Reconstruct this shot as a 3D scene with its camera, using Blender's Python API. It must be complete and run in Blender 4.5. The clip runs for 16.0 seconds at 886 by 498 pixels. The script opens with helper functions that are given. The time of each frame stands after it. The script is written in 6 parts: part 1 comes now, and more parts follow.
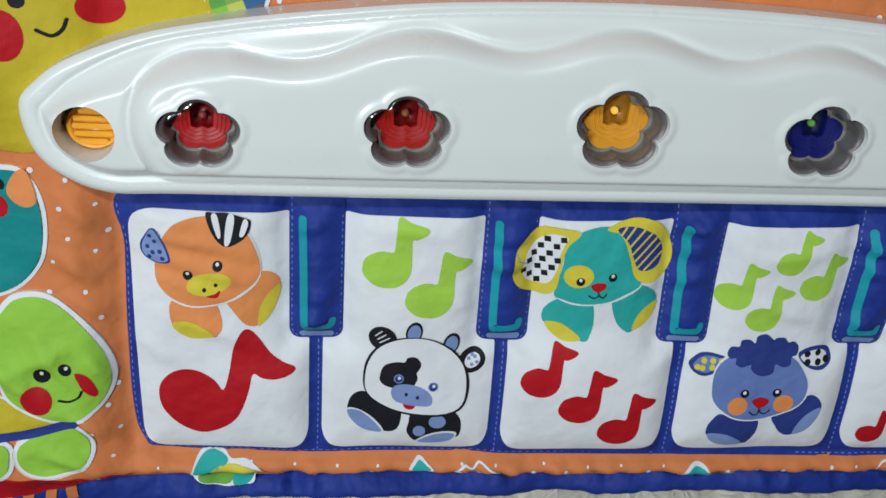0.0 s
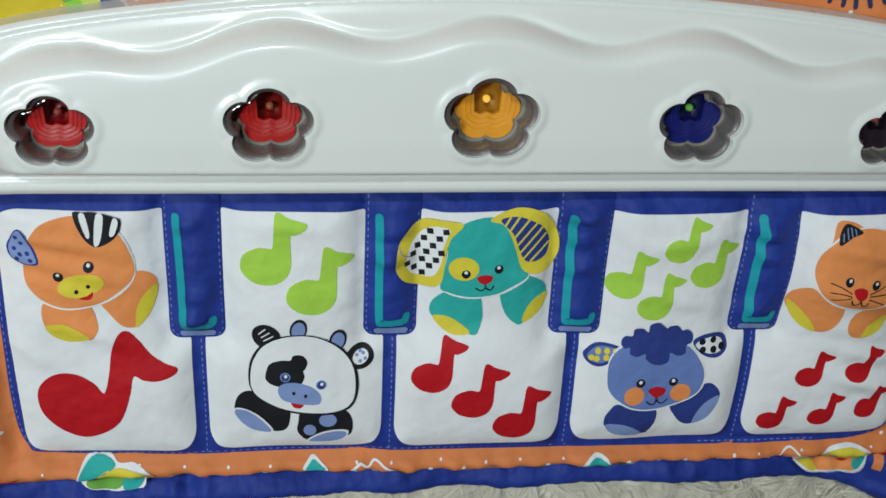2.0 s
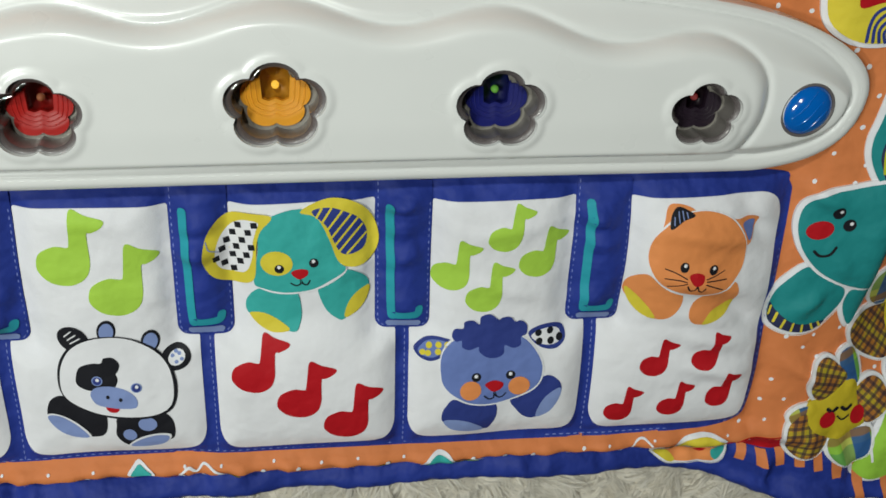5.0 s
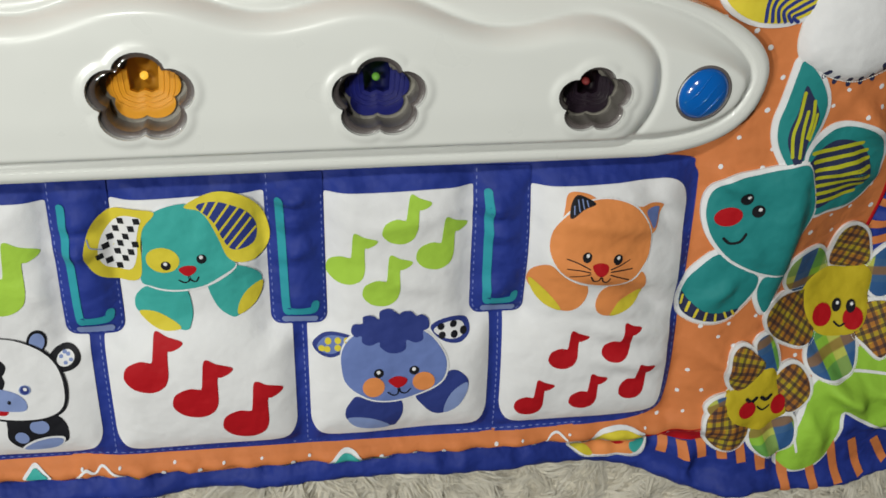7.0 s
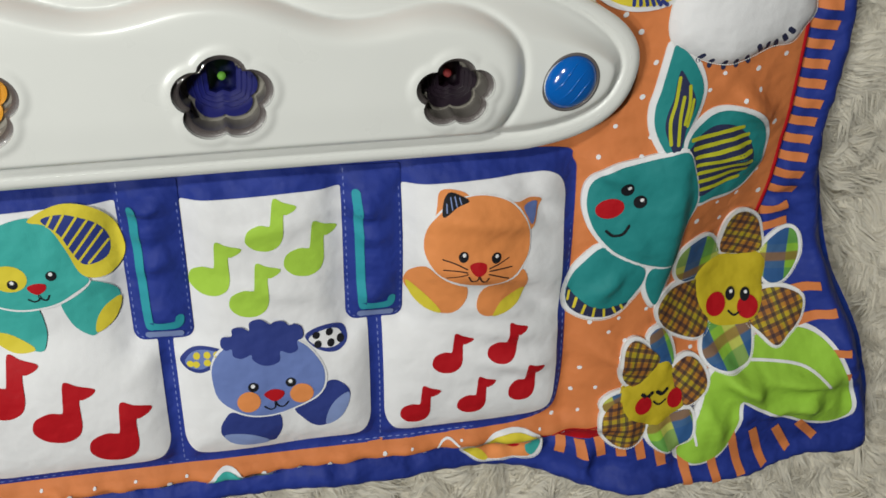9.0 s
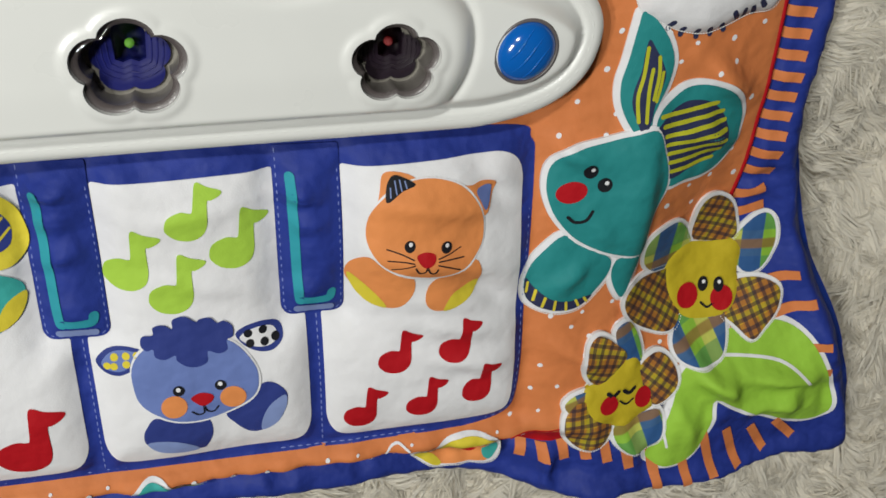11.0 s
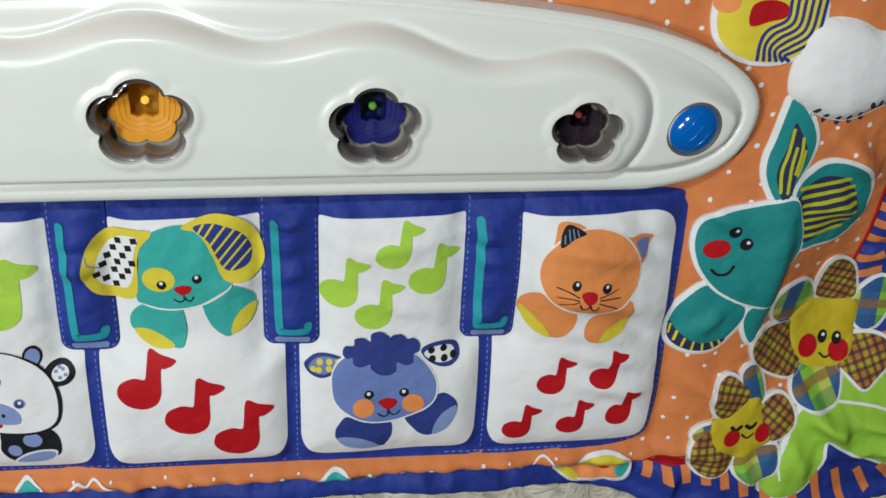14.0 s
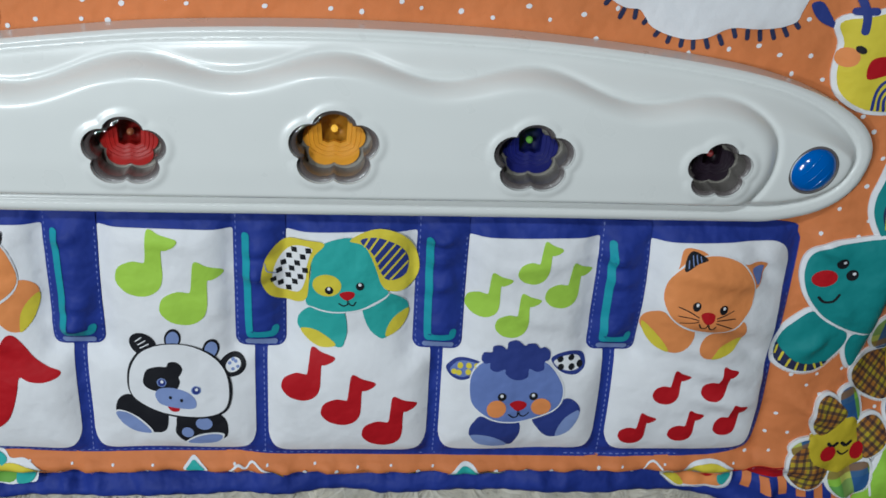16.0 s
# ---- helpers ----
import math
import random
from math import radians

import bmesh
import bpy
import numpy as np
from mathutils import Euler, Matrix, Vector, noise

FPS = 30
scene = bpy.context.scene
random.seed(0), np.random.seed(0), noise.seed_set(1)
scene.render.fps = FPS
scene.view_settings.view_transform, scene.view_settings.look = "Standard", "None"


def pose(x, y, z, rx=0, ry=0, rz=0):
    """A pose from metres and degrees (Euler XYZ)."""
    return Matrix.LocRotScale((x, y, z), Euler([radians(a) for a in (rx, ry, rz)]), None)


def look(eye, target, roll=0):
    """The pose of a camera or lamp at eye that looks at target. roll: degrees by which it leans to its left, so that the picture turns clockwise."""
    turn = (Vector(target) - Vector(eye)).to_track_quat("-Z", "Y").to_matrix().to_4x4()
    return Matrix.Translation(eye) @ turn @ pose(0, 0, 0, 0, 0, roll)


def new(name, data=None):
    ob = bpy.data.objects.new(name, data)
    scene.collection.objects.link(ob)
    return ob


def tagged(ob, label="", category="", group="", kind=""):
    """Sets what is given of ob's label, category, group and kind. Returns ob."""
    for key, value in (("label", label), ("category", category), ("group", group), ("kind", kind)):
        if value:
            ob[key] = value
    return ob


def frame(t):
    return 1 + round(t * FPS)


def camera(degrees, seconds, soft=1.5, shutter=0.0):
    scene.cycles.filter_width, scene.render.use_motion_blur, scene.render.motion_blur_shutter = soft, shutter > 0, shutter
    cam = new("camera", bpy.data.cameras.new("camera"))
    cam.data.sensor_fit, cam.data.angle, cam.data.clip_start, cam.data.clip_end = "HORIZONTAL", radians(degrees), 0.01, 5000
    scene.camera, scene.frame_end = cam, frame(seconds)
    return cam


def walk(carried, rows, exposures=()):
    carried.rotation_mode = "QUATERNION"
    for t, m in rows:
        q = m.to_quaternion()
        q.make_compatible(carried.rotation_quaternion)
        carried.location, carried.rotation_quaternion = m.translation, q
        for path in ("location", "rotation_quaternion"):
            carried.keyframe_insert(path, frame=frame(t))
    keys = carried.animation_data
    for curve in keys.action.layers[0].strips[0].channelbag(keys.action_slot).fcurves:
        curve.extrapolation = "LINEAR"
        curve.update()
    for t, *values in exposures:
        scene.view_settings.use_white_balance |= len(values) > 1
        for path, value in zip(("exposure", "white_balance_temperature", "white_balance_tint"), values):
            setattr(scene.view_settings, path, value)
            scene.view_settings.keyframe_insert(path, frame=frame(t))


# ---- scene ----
cam = camera(46.7, 16.0, soft=1.6)
METRES = 0.424
ROWS = [
    (0.0, 0.0, 0.0, 0.0, 1.62, -24.56, -3.55),
    (0.5, 0.0196, 0.0054, 0.0006, 1.16, -24.65, -3.54),
    (1.0, 0.0506, 0.0095, -0.0002, 0.71, -24.64, -3.38),
    (1.5, 0.08, 0.0164, 0.0008, 0.29, -24.84, -3.09),
    (2.0, 0.1038, 0.0233, -0.0019, -0.01, -24.93, -2.85),
    (2.5, 0.1337, 0.0294, -0.0033, -0.23, -24.97, -2.66),
    (3.0, 0.176, 0.0379, -0.0033, -0.53, -24.86, -2.47),
    (3.5, 0.2061, 0.0467, -0.0033, -0.59, -25.13, -2.43),
    (4.0, 0.2324, 0.0536, -0.0053, -0.74, -25.33, -2.34),
    (6.5, 0.3725, 0.0874, -0.0151, -1.49, -26.02, -1.12),
    (7.0, 0.3964, 0.0944, -0.0176, -1.58, -26.21, -1.07),
    (7.5, 0.4157, 0.1031, -0.0249, -1.85, -26.41, -1.04),
    (8.0, 0.4406, 0.116, -0.0264, -2.69, -26.56, -0.95),
    (8.5, 0.4603, 0.1261, -0.0272, -3.91, -26.54, -0.6),
    (9.0, 0.4796, 0.1376, -0.0294, -5.04, -26.57, -0.18),
    (11.5, 0.5158, 0.2332, -0.0707, -6.37, -27.85, -0.78),
    (12.0, 0.4954, 0.2243, -0.0647, -5.53, -27.85, -1.42),
    (12.5, 0.4684, 0.1898, -0.046, -4.54, -27.49, -1.83),
    (13.0, 0.4489, 0.1498, -0.0229, -3.76, -26.76, -1.79),
    (13.5, 0.4313, 0.1169, -0.0056, -2.62, -26.01, -1.95),
    (14.0, 0.4004, 0.0881, 0.0077, -1.13, -25.85, -2.38),
    (14.5, 0.3717, 0.0552, 0.0188, 0.2, -25.7, -2.9),
    (15.0, 0.3474, 0.0308, 0.0281, 1.05, -25.52, -3.22),
    (15.5, 0.3132, 0.0017, 0.0392, 1.66, -25.27, -3.37),
    (16.0, 0.2908, -0.0299, 0.0544, 2.1, -24.87, -3.35),
]
walk(cam, [(t, pose(-0.1169, 0.237, 0.422, -90, 0, 0) @ pose(0, 0, 0, 0, 0, -7.2) @ pose(METRES * x, METRES * y, METRES * z, 90 + pitch, roll, yaw)) for t, x, y, z, yaw, pitch, roll in ROWS],
     exposures=[(0.0, -0.30, 5950, 1), (1.5, -0.31, 6050, -2), (4.0, -0.25, 6350, -1), (7.0, -0.14, 6800, 3), (9.0, -0.08, 6750, 4), (12.5, 0.04, 6700, 6), (14.0, -0.10, 6450, 2), (16.0, -0.36, 5900, 2)])

# ---- light ----
world = bpy.data.worlds.new("world")
scene.world = world
world.use_nodes = True
world.node_tree.nodes["Background"].inputs[0].default_value = (0.9, 0.95, 1.0, 1)
world.node_tree.nodes["Background"].inputs[1].default_value = 0.3


def lamp(name, m, size, watts, colour):
    data = bpy.data.lights.new(name, "AREA")
    data.shape, data.size, data.energy, data.color = "DISK", size, watts, colour
    ob = new(name, data)
    ob.matrix_world = m
    return ob


CEILING = 2.2
# Unseen lamps, added low for falloff; the third brightens the console's far slopes.
for x, y, watts in ((-0.74, 0.26, 7.0), (-0.58, 0.42, 7.0), (-0.26, 0.88, 9.2)):
    lamp("added_lamp_light", look((x, y, 1.22), (0.05, 0.0, 0.0)), 0.09, watts, (1.0, 1.0, 1.0))


# ---- materials ----
def shader(name, colour, rough=0.6, metal=0.0, spread=0.08, scale=90.0, stain=14.0, bump=0.15, fine=900.0, sheen=0.0,
           coat=0.0, weave=0.0, relief=0.0004, crease=0.0, shine=0.5, grain=0.25):
    """A surface with mottling at two sizes, fine grain, and, for cloth, a woven relief and soft creases."""
    m = bpy.data.materials.new(name)
    m.use_nodes = True
    t = m.node_tree
    b = t.nodes["Principled BSDF"]
    co = t.nodes.new("ShaderNodeNewGeometry")

    def tex(s, detail):
        n = t.nodes.new("ShaderNodeTexNoise")
        n.inputs["Scale"].default_value, n.inputs["Detail"].default_value = s, detail
        t.links.new(co.outputs["Position"], n.inputs["Vector"])
        return n.outputs["Fac"]

    def math_node(op, a, c):
        n = t.nodes.new("ShaderNodeMath")
        n.operation = op
        for socket, v in zip(n.inputs, (a, c)):
            if isinstance(v, float):
                socket.default_value = v
            else:
                t.links.new(v, socket)
        return n.outputs[0]

    big, small = tex(stain, 4.0), tex(scale, 3.0)
    mixed = math_node("ADD", math_node("MULTIPLY", big, 0.65), math_node("MULTIPLY", small, 0.35))
    ramp = t.nodes.new("ShaderNodeValToRGB")
    lo, hi = ramp.color_ramp.elements
    lo.position, hi.position = 0.3, 0.7
    lo.color = (*[c * (1 - spread) for c in colour], 1)
    hi.color = (*[min(1, c * (1 + spread)) for c in colour], 1)
    t.links.new(mixed, ramp.inputs[0])
    t.links.new(ramp.outputs[0], b.inputs["Base Color"])
    rr = math_node("ADD", math_node("MULTIPLY", small, 0.16), rough - 0.08)
    t.links.new(rr, b.inputs["Roughness"])
    b.inputs["Metallic"].default_value = metal
    b.inputs["Coat Weight"].default_value = coat
    b.inputs["Coat Roughness"].default_value = 0.08
    b.inputs["Specular IOR Level"].default_value = shine
    b.inputs["Sheen Weight"].default_value = sheen
    height = math_node("MULTIPLY", tex(fine, 2.0), grain)
    if weave:
        for axis in "XY":
            w = t.nodes.new("ShaderNodeTexWave")
            w.bands_direction = axis
            w.inputs["Scale"].default_value = weave
            w.inputs["Distortion"].default_value = 0.6
            t.links.new(co.outputs["Position"], w.inputs["Vector"])
            height = math_node("ADD", height, math_node("MULTIPLY", w.outputs["Fac"], 0.18))
    if crease:
        height = math_node("ADD", height, math_node("MULTIPLY", tex(30.0, 2.5), crease * 1.4))
        height = math_node("ADD", height, math_node("MULTIPLY", tex(85.0, 2.0), crease * 0.5))
    bn = t.nodes.new("ShaderNodeBump")
    bn.inputs["Strength"].default_value, bn.inputs["Distance"].default_value = bump, relief
    t.links.new(height, bn.inputs["Height"])
    t.links.new(bn.outputs[0], b.inputs["Normal"])
    return m


def cloth(name, colour, spread=0.07, crease=3.2, rough=0.62, shine=0.18):
    return shader(name, colour, rough=rough, spread=spread, scale=160, stain=22, bump=0.8, fine=1800, sheen=0.0, weave=0, relief=0.0011,
                  crease=crease, shine=shine, grain=0.12)


def clear_plastic(name, tint, gloss=1.0):
    """See-through plastic: tinted straight passage with a Fresnel gloss."""
    m = bpy.data.materials.new(name)
    m.use_nodes = True
    t = m.node_tree
    t.nodes.remove(t.nodes["Principled BSDF"])
    a, g = t.nodes.new("ShaderNodeBsdfTransparent"), t.nodes.new("ShaderNodeBsdfGlossy")
    f, mix = t.nodes.new("ShaderNodeFresnel"), t.nodes.new("ShaderNodeMixShader")
    a.inputs[0].default_value = (*tint, 1)
    g.inputs["Roughness"].default_value = 0.05
    f.inputs[0].default_value = 1.5
    t.links.new(f.outputs[0], mix.inputs[0])
    t.links.new(a.outputs[0], mix.inputs[1])
    t.links.new(g.outputs[0], mix.inputs[2])
    t.links.new(mix.outputs[0], t.nodes["Material Output"].inputs[0])
    return m


def glowing(name, colour, strength):
    m = shader(name, tuple(0.06 + 0.25 * c for c in colour), rough=0.15)
    b = m.node_tree.nodes["Principled BSDF"]
    b.inputs["Emission Color"].default_value = (*colour, 1)
    b.inputs["Emission Strength"].default_value = strength
    return m


WHITE_CLOTH = cloth("white_cotton", (0.76, 0.755, 0.78), 0.04, 2.2)
BLUE = cloth("blue_cotton", (0.019, 0.038, 0.25), 0.14, 5.5, 0.60, 0.20)
HEM = cloth("hem_blue", (0.012, 0.040, 0.27), 0.12, 3.0)
ORANGE = cloth("orange_cotton", (0.62, 0.200, 0.068), 0.07)
RED = cloth("red_print", (0.43, 0.007, 0.014), 0.06)
LIME = cloth("lime_print", (0.38, 0.60, 0.07), 0.06)
TEAL = cloth("teal_print", (0.05, 0.38, 0.35), 0.07)
HOOK = cloth("hook_print_teal", (0.03, 0.30, 0.37), 0.07)
DEEP_TEAL = cloth("deep_teal_cloth", (0.022, 0.232, 0.235), 0.07)
YELLOW = cloth("yellow_print", (0.672, 0.554, 0.05), 0.06)
GOLD = cloth("gold_cloth", (0.521, 0.403, 0.025), 0.07)
OLIVE_YELLOW = cloth("olive_yellow_print", (0.46, 0.46, 0.03), 0.07)
BLACK = cloth("black_print", (0.012, 0.012, 0.016), 0.10)
PERI = cloth("periwinkle_print", (0.14, 0.20, 0.47), 0.06)
PALE_BLUE = cloth("pale_blue_print", (0.218, 0.286, 0.538), 0.06)
INK = cloth("ink_print", (0.028, 0.034, 0.085), 0.08)
NAVY = cloth("navy_print", (0.029, 0.046, 0.218), 0.08)
PEACH = cloth("peach_print", (0.74, 0.265, 0.085), 0.06)
GREEN_CLOTH = cloth("leaf_green_cloth", (0.314, 0.557, 0.059), 0.07)
MOSS = cloth("moss_green_check", (0.16, 0.36, 0.06), 0.08)
PLASTIC = shader("white_plastic", (0.74, 0.745, 0.725), rough=0.30, spread=0.015, scale=60, stain=9, bump=0.04, fine=500, coat=0.12, relief=0.0003)
SMOKE = shader("smoky_plastic", (0.12, 0.105, 0.105), rough=0.38, spread=0.10, coat=0.1, bump=0.05)
SMOKE_WALL = shader("grey_smoky_plastic", (0.20, 0.19, 0.178), rough=0.30, spread=0.12, coat=0.2, bump=0.05)
FROST = shader("greyish_plastic", (0.29, 0.28, 0.25), rough=0.35, spread=0.10, coat=0.1, bump=0.05)
BUTTON_BLUE = shader("blue_plastic", (0.004, 0.115, 0.47), rough=0.12, spread=0.05, coat=0.6, bump=0.03)
GRILLE = shader("orange_plastic", (0.80, 0.36, 0.02), rough=0.35, spread=0.05, bump=0.05)
FUR = shader("ivory_pile", (0.88, 0.845, 0.765), rough=0.8, spread=0.13, bump=0.1, stain=40, shine=0.2)
soft = FUR.node_tree.nodes.new("ShaderNodeBsdfTranslucent")
soft.inputs[0].default_value = (0.84, 0.80, 0.72, 1)
blend = FUR.node_tree.nodes.new("ShaderNodeMixShader")
blend.inputs[0].default_value = 0.5
FUR.node_tree.links.new(FUR.node_tree.nodes["Principled BSDF"].outputs[0], blend.inputs[1])
FUR.node_tree.links.new(soft.outputs[0], blend.inputs[2])
FUR.node_tree.links.new(blend.outputs[0], FUR.node_tree.nodes["Material Output"].inputs[0])
BACKING = shader("rug_backing", (0.62, 0.58, 0.50), rough=0.9, spread=0.2, bump=0.6, fine=300, relief=0.003)
# Walls and ceiling are unseen; their grey is kept dark to cut bounced light.
PAINT = shader("wall_paint", (0.13, 0.13, 0.135), rough=0.85, spread=0.03, scale=12, stain=2, bump=0.1)
BOARDS = shader("floor_boards", (0.32, 0.22, 0.14), rough=0.5, spread=0.15, scale=20, stain=3, bump=0.1)
LENS = clear_plastic("clear_lens", (0.83, 0.80, 0.78))


# ---- building helpers ----
def part(name, bm, material, parent, label=""):
    me = bpy.data.meshes.new(name)
    bm.to_mesh(me)
    bm.free()
    return mesh_part(name, me, material, parent, label)


def mesh_part(name, me, material, parent, label=""):
    for p in me.polygons:
        p.use_smooth = True
    me.materials.append(material)
    ob = new(name, me)
    if parent:
        ob.parent = parent
    return tagged(ob, label)


def box(name, lo, hi, material, parent=None, bevel=0.0, label=""):
    bm = bmesh.new()
    bmesh.ops.create_cube(bm, size=1)
    for v in bm.verts:
        v.co = [l + (c + 0.5) * (h - l) for c, l, h in zip(v.co, lo, hi)]
    if bevel:
        bmesh.ops.bevel(bm, geom=bm.edges[:], offset=bevel, segments=2, affect="EDGES")
    ob = part(name, bm, material, parent, label)
    for p in ob.data.polygons:
        p.use_smooth = False
    return ob


def sweep(name, path, radius, material, parent, closed=True, sides=8, label=""):
    """A round cord along a path of 3D points."""
    p = np.array(path, float)
    n = len(p)
    if closed:
        tan = np.roll(p, -1, 0) - np.roll(p, 1, 0)
    else:
        tan = np.gradient(p, axis=0)
    tan /= np.linalg.norm(tan, axis=1)[:, None] + 1e-12
    side = np.cross(tan, (0, 0, 1.0))
    side /= np.linalg.norm(side, axis=1)[:, None] + 1e-12
    up = np.cross(side, tan)
    rad = np.broadcast_to(np.asarray(radius, float), (n,))[:, None]
    rings = [p + rad * (math.cos(a) * side + math.sin(a) * up) for a in np.arange(sides) * 2 * math.pi / sides]
    verts = np.stack(rings, 1).reshape(-1, 3)
    faces = []
    for i in range(n if closed else n - 1):
        j = (i + 1) % n
        for k in range(sides):
            l = (k + 1) % sides
            faces.append((i * sides + k, i * sides + l, j * sides + l, j * sides + k))
    if not closed:
        faces += [tuple(range(sides)), tuple((n - 1) * sides + k for k in range(sides))[::-1]]
    me = bpy.data.meshes.new(name)
    me.from_pydata(verts.tolist(), [], faces)
    return mesh_part(name, me, material, parent, label)


def smooth(a, b, x):
    t = np.clip((x - a) / (b - a), 0, 1)
    return t * t * (3 - 2 * t)


def spline(pts, n=6, closed=True):
    """A smooth line through a few control points, given in millimetres; the answer is in metres."""
    p = np.array(pts, float) * 0.001
    m = len(p)
    out = []
    for i in range(m if closed else m - 1):
        if closed:
            a, b, c, d = p[i - 1], p[i], p[(i + 1) % m], p[(i + 2) % m]
        else:
            a, b, c, d = p[max(i - 1, 0)], p[i], p[i + 1], p[min(i + 2, m - 1)]
        for k in range(n):
            t = k / n
            out.append(0.5 * (2 * b + (c - a) * t + (2 * a - 5 * b + 4 * c - d) * t * t + (3 * b - a - 3 * c + d) * t ** 3))
    if not closed:
        out.append(p[-1])
    return np.array(out)


def straight(pts, step=6.0):
    """A closed outline with straight sides, in millimetres, cut into short steps; the answer is in metres."""
    out = []
    for (ax, ay), (bx, by) in zip(pts, pts[1:] + pts[:1]):
        k = max(1, int(math.hypot(bx - ax, by - ay) / step))
        out += [(ax + (bx - ax) * i / k, ay + (by - ay) * i / k) for i in range(k)]
    return np.array(out) * 0.001


def oval(cx, cy, rx, ry, rot=0.0, n=26):
    a = np.arange(n) * 2 * math.pi / n
    c, s = math.cos(radians(rot)), math.sin(radians(rot))
    x, y = rx * np.cos(a), ry * np.sin(a)
    return np.stack([cx + c * x - s * y, cy + s * x + c * y], 1) * 0.001


def stroke(pts, width, n=5):
    """The outline of a round-ended line through control points."""
    p = spline(pts, n, closed=False)
    t = np.gradient(p, axis=0)
    t /= np.linalg.norm(t, axis=1)[:, None] + 1e-12
    side = np.stack([-t[:, 1], t[:, 0]], 1) * width * 0.0005
    h = width * 0.0005
    caps = []
    for q, d in ((p[-1], t[-1]), (p[0], -t[0])):
        a0 = math.atan2(d[1], d[0])
        caps.append([(q[0] + h * math.cos(a0 + b), q[1] + h * math.sin(a0 + b)) for b in (-1.05, -0.5, 0, 0.5, 1.05)])
    return np.concatenate([(p - side), np.array(caps[0]), (p + side)[::-1], np.array(caps[1])])


def inside(poly, pts):
    x, y = pts[:, 0], pts[:, 1]
    r = np.zeros(len(pts), bool)
    px, py = poly[:, 0], poly[:, 1]
    qx, qy = np.roll(px, -1), np.roll(py, -1)
    for ax, ay, bx, by in zip(px, py, qx, qy):
        if ay != by:
            r ^= ((ay > y) != (by > y)) & (x < (bx - ax) * (y - ay) / (by - ay) + ax)
    return r


def distance(poly, pts, closed=True):
    best = np.full(len(pts), 9.0)
    q = np.roll(poly, -1, 0) if closed else poly[1:]
    for a, b in zip(poly if closed else poly[:-1], q):
        d = b - a
        t = np.clip(((pts - a) @ d) / (d @ d + 1e-15), 0, 1)
        best = np.minimum(best, np.hypot(*(pts - a - t[:, None] * d).T))
    return best


def filled(outline, grid, holes=()):
    """Triangles that fill an outline, with inner points every grid metres and holes left open."""
    from mathutils.geometry import delaunay_2d_cdt
    lo, hi = outline.min(0), outline.max(0)
    gx, gy = np.meshgrid(np.arange(lo[0] + grid / 2, hi[0], grid), np.arange(lo[1] + grid / 2, hi[1], grid))
    gx[1::2] += grid / 2
    g = np.stack([gx.ravel(), gy.ravel()], 1)
    if len(g):
        g = g[inside(outline, g)]
    if len(g):
        g = g[distance(outline, g) > grid * 0.45]
    for h in holes:
        g = g[~inside(h, g)]
        g = g[distance(h, g) > grid * 0.45]
    verts, edges = list(map(tuple, outline)), []
    edges += [(i, (i + 1) % len(outline)) for i in range(len(outline))]
    for h in holes:
        k = len(verts)
        verts += list(map(tuple, h))
        edges += [(k + i, k + (i + 1) % len(h)) for i in range(len(h))]
    verts += list(map(tuple, g))
    v, e, f, *_ = delaunay_2d_cdt([Vector(p) for p in verts], edges, [], 1, 1e-7)
    v = np.array([tuple(p) for p in v])
    c = np.array([v[list(t)].mean(0) for t in f])
    keep = inside(outline, c)
    for h in holes:
        keep &= ~inside(h, c)
    return v, [t for t, k in zip(f, keep) if k]


def sheet(name, outline, height, material, parent, grid=0.003, holes=(), skirt=0.0012, label=""):
    """A piece of cloth or shell over an outline: height(x, y) gives its top, and its rim is turned down by skirt."""
    v, f = filled(outline, grid, holes)
    z = height(v[:, 0], v[:, 1])
    me_v = np.column_stack([v, z])
    bm = bmesh.new()
    bv = [bm.verts.new(p) for p in me_v]
    for t in f:
        try:
            bm.faces.new([bv[i] for i in t])
        except ValueError:
            pass
    for x in [x for x in bm.verts if not x.link_faces]:
        bm.verts.remove(x)
    for fa in bm.faces:
        fa.normal_update()
        if fa.normal.z < 0:
            fa.normal_flip()
    if skirt:
        rim = [e for e in bm.edges if len(e.link_faces) == 1]
        for e in rim:
            e.smooth = False
        made = bmesh.ops.extrude_edge_only(bm, edges=rim)["geom"]
        for x in made:
            if isinstance(x, bmesh.types.BMVert):
                x.co.z -= skirt
        bmesh.ops.recalc_face_normals(bm, faces=bm.faces[:])
    return part(name, bm, material, parent, label)


# ---- the room ----
FLOOR = -0.085
for name, lo, hi in (("wall_north", (-2.1, 2.0, FLOOR), (2.1, 2.1, CEILING)), ("wall_south", (-2.1, -2.1, FLOOR), (2.1, -2.0, CEILING)),
                     ("wall_east", (2.0, -2.0, FLOOR), (2.1, 2.0, CEILING)), ("wall_west", (-2.1, -2.0, FLOOR), (-2.0, 2.0, CEILING))):
    tagged(box(name, lo, hi, PAINT), "unseen room wall in dark grey that holds down bounced light", "wall", kind="structure")
tagged(box("ceiling", (-2.1, -2.1, CEILING), (2.1, 2.1, CEILING + 0.1), PAINT), "unseen ceiling in dark grey that holds down bounced light", "ceiling", kind="structure")
tagged(box("floor", (-2.0, -2.0, FLOOR - 0.1), (2.0, 2.0, FLOOR), BOARDS), "plain brown floor under the rug", "floor", kind="structure")

# ---- the mat's form ----
SEAMS = (-0.1205, -0.032, 0.0565, 0.1465)
LEFT, RIGHT, LOW, HIGH = -0.2075, 0.2365, -0.0715, 0.068
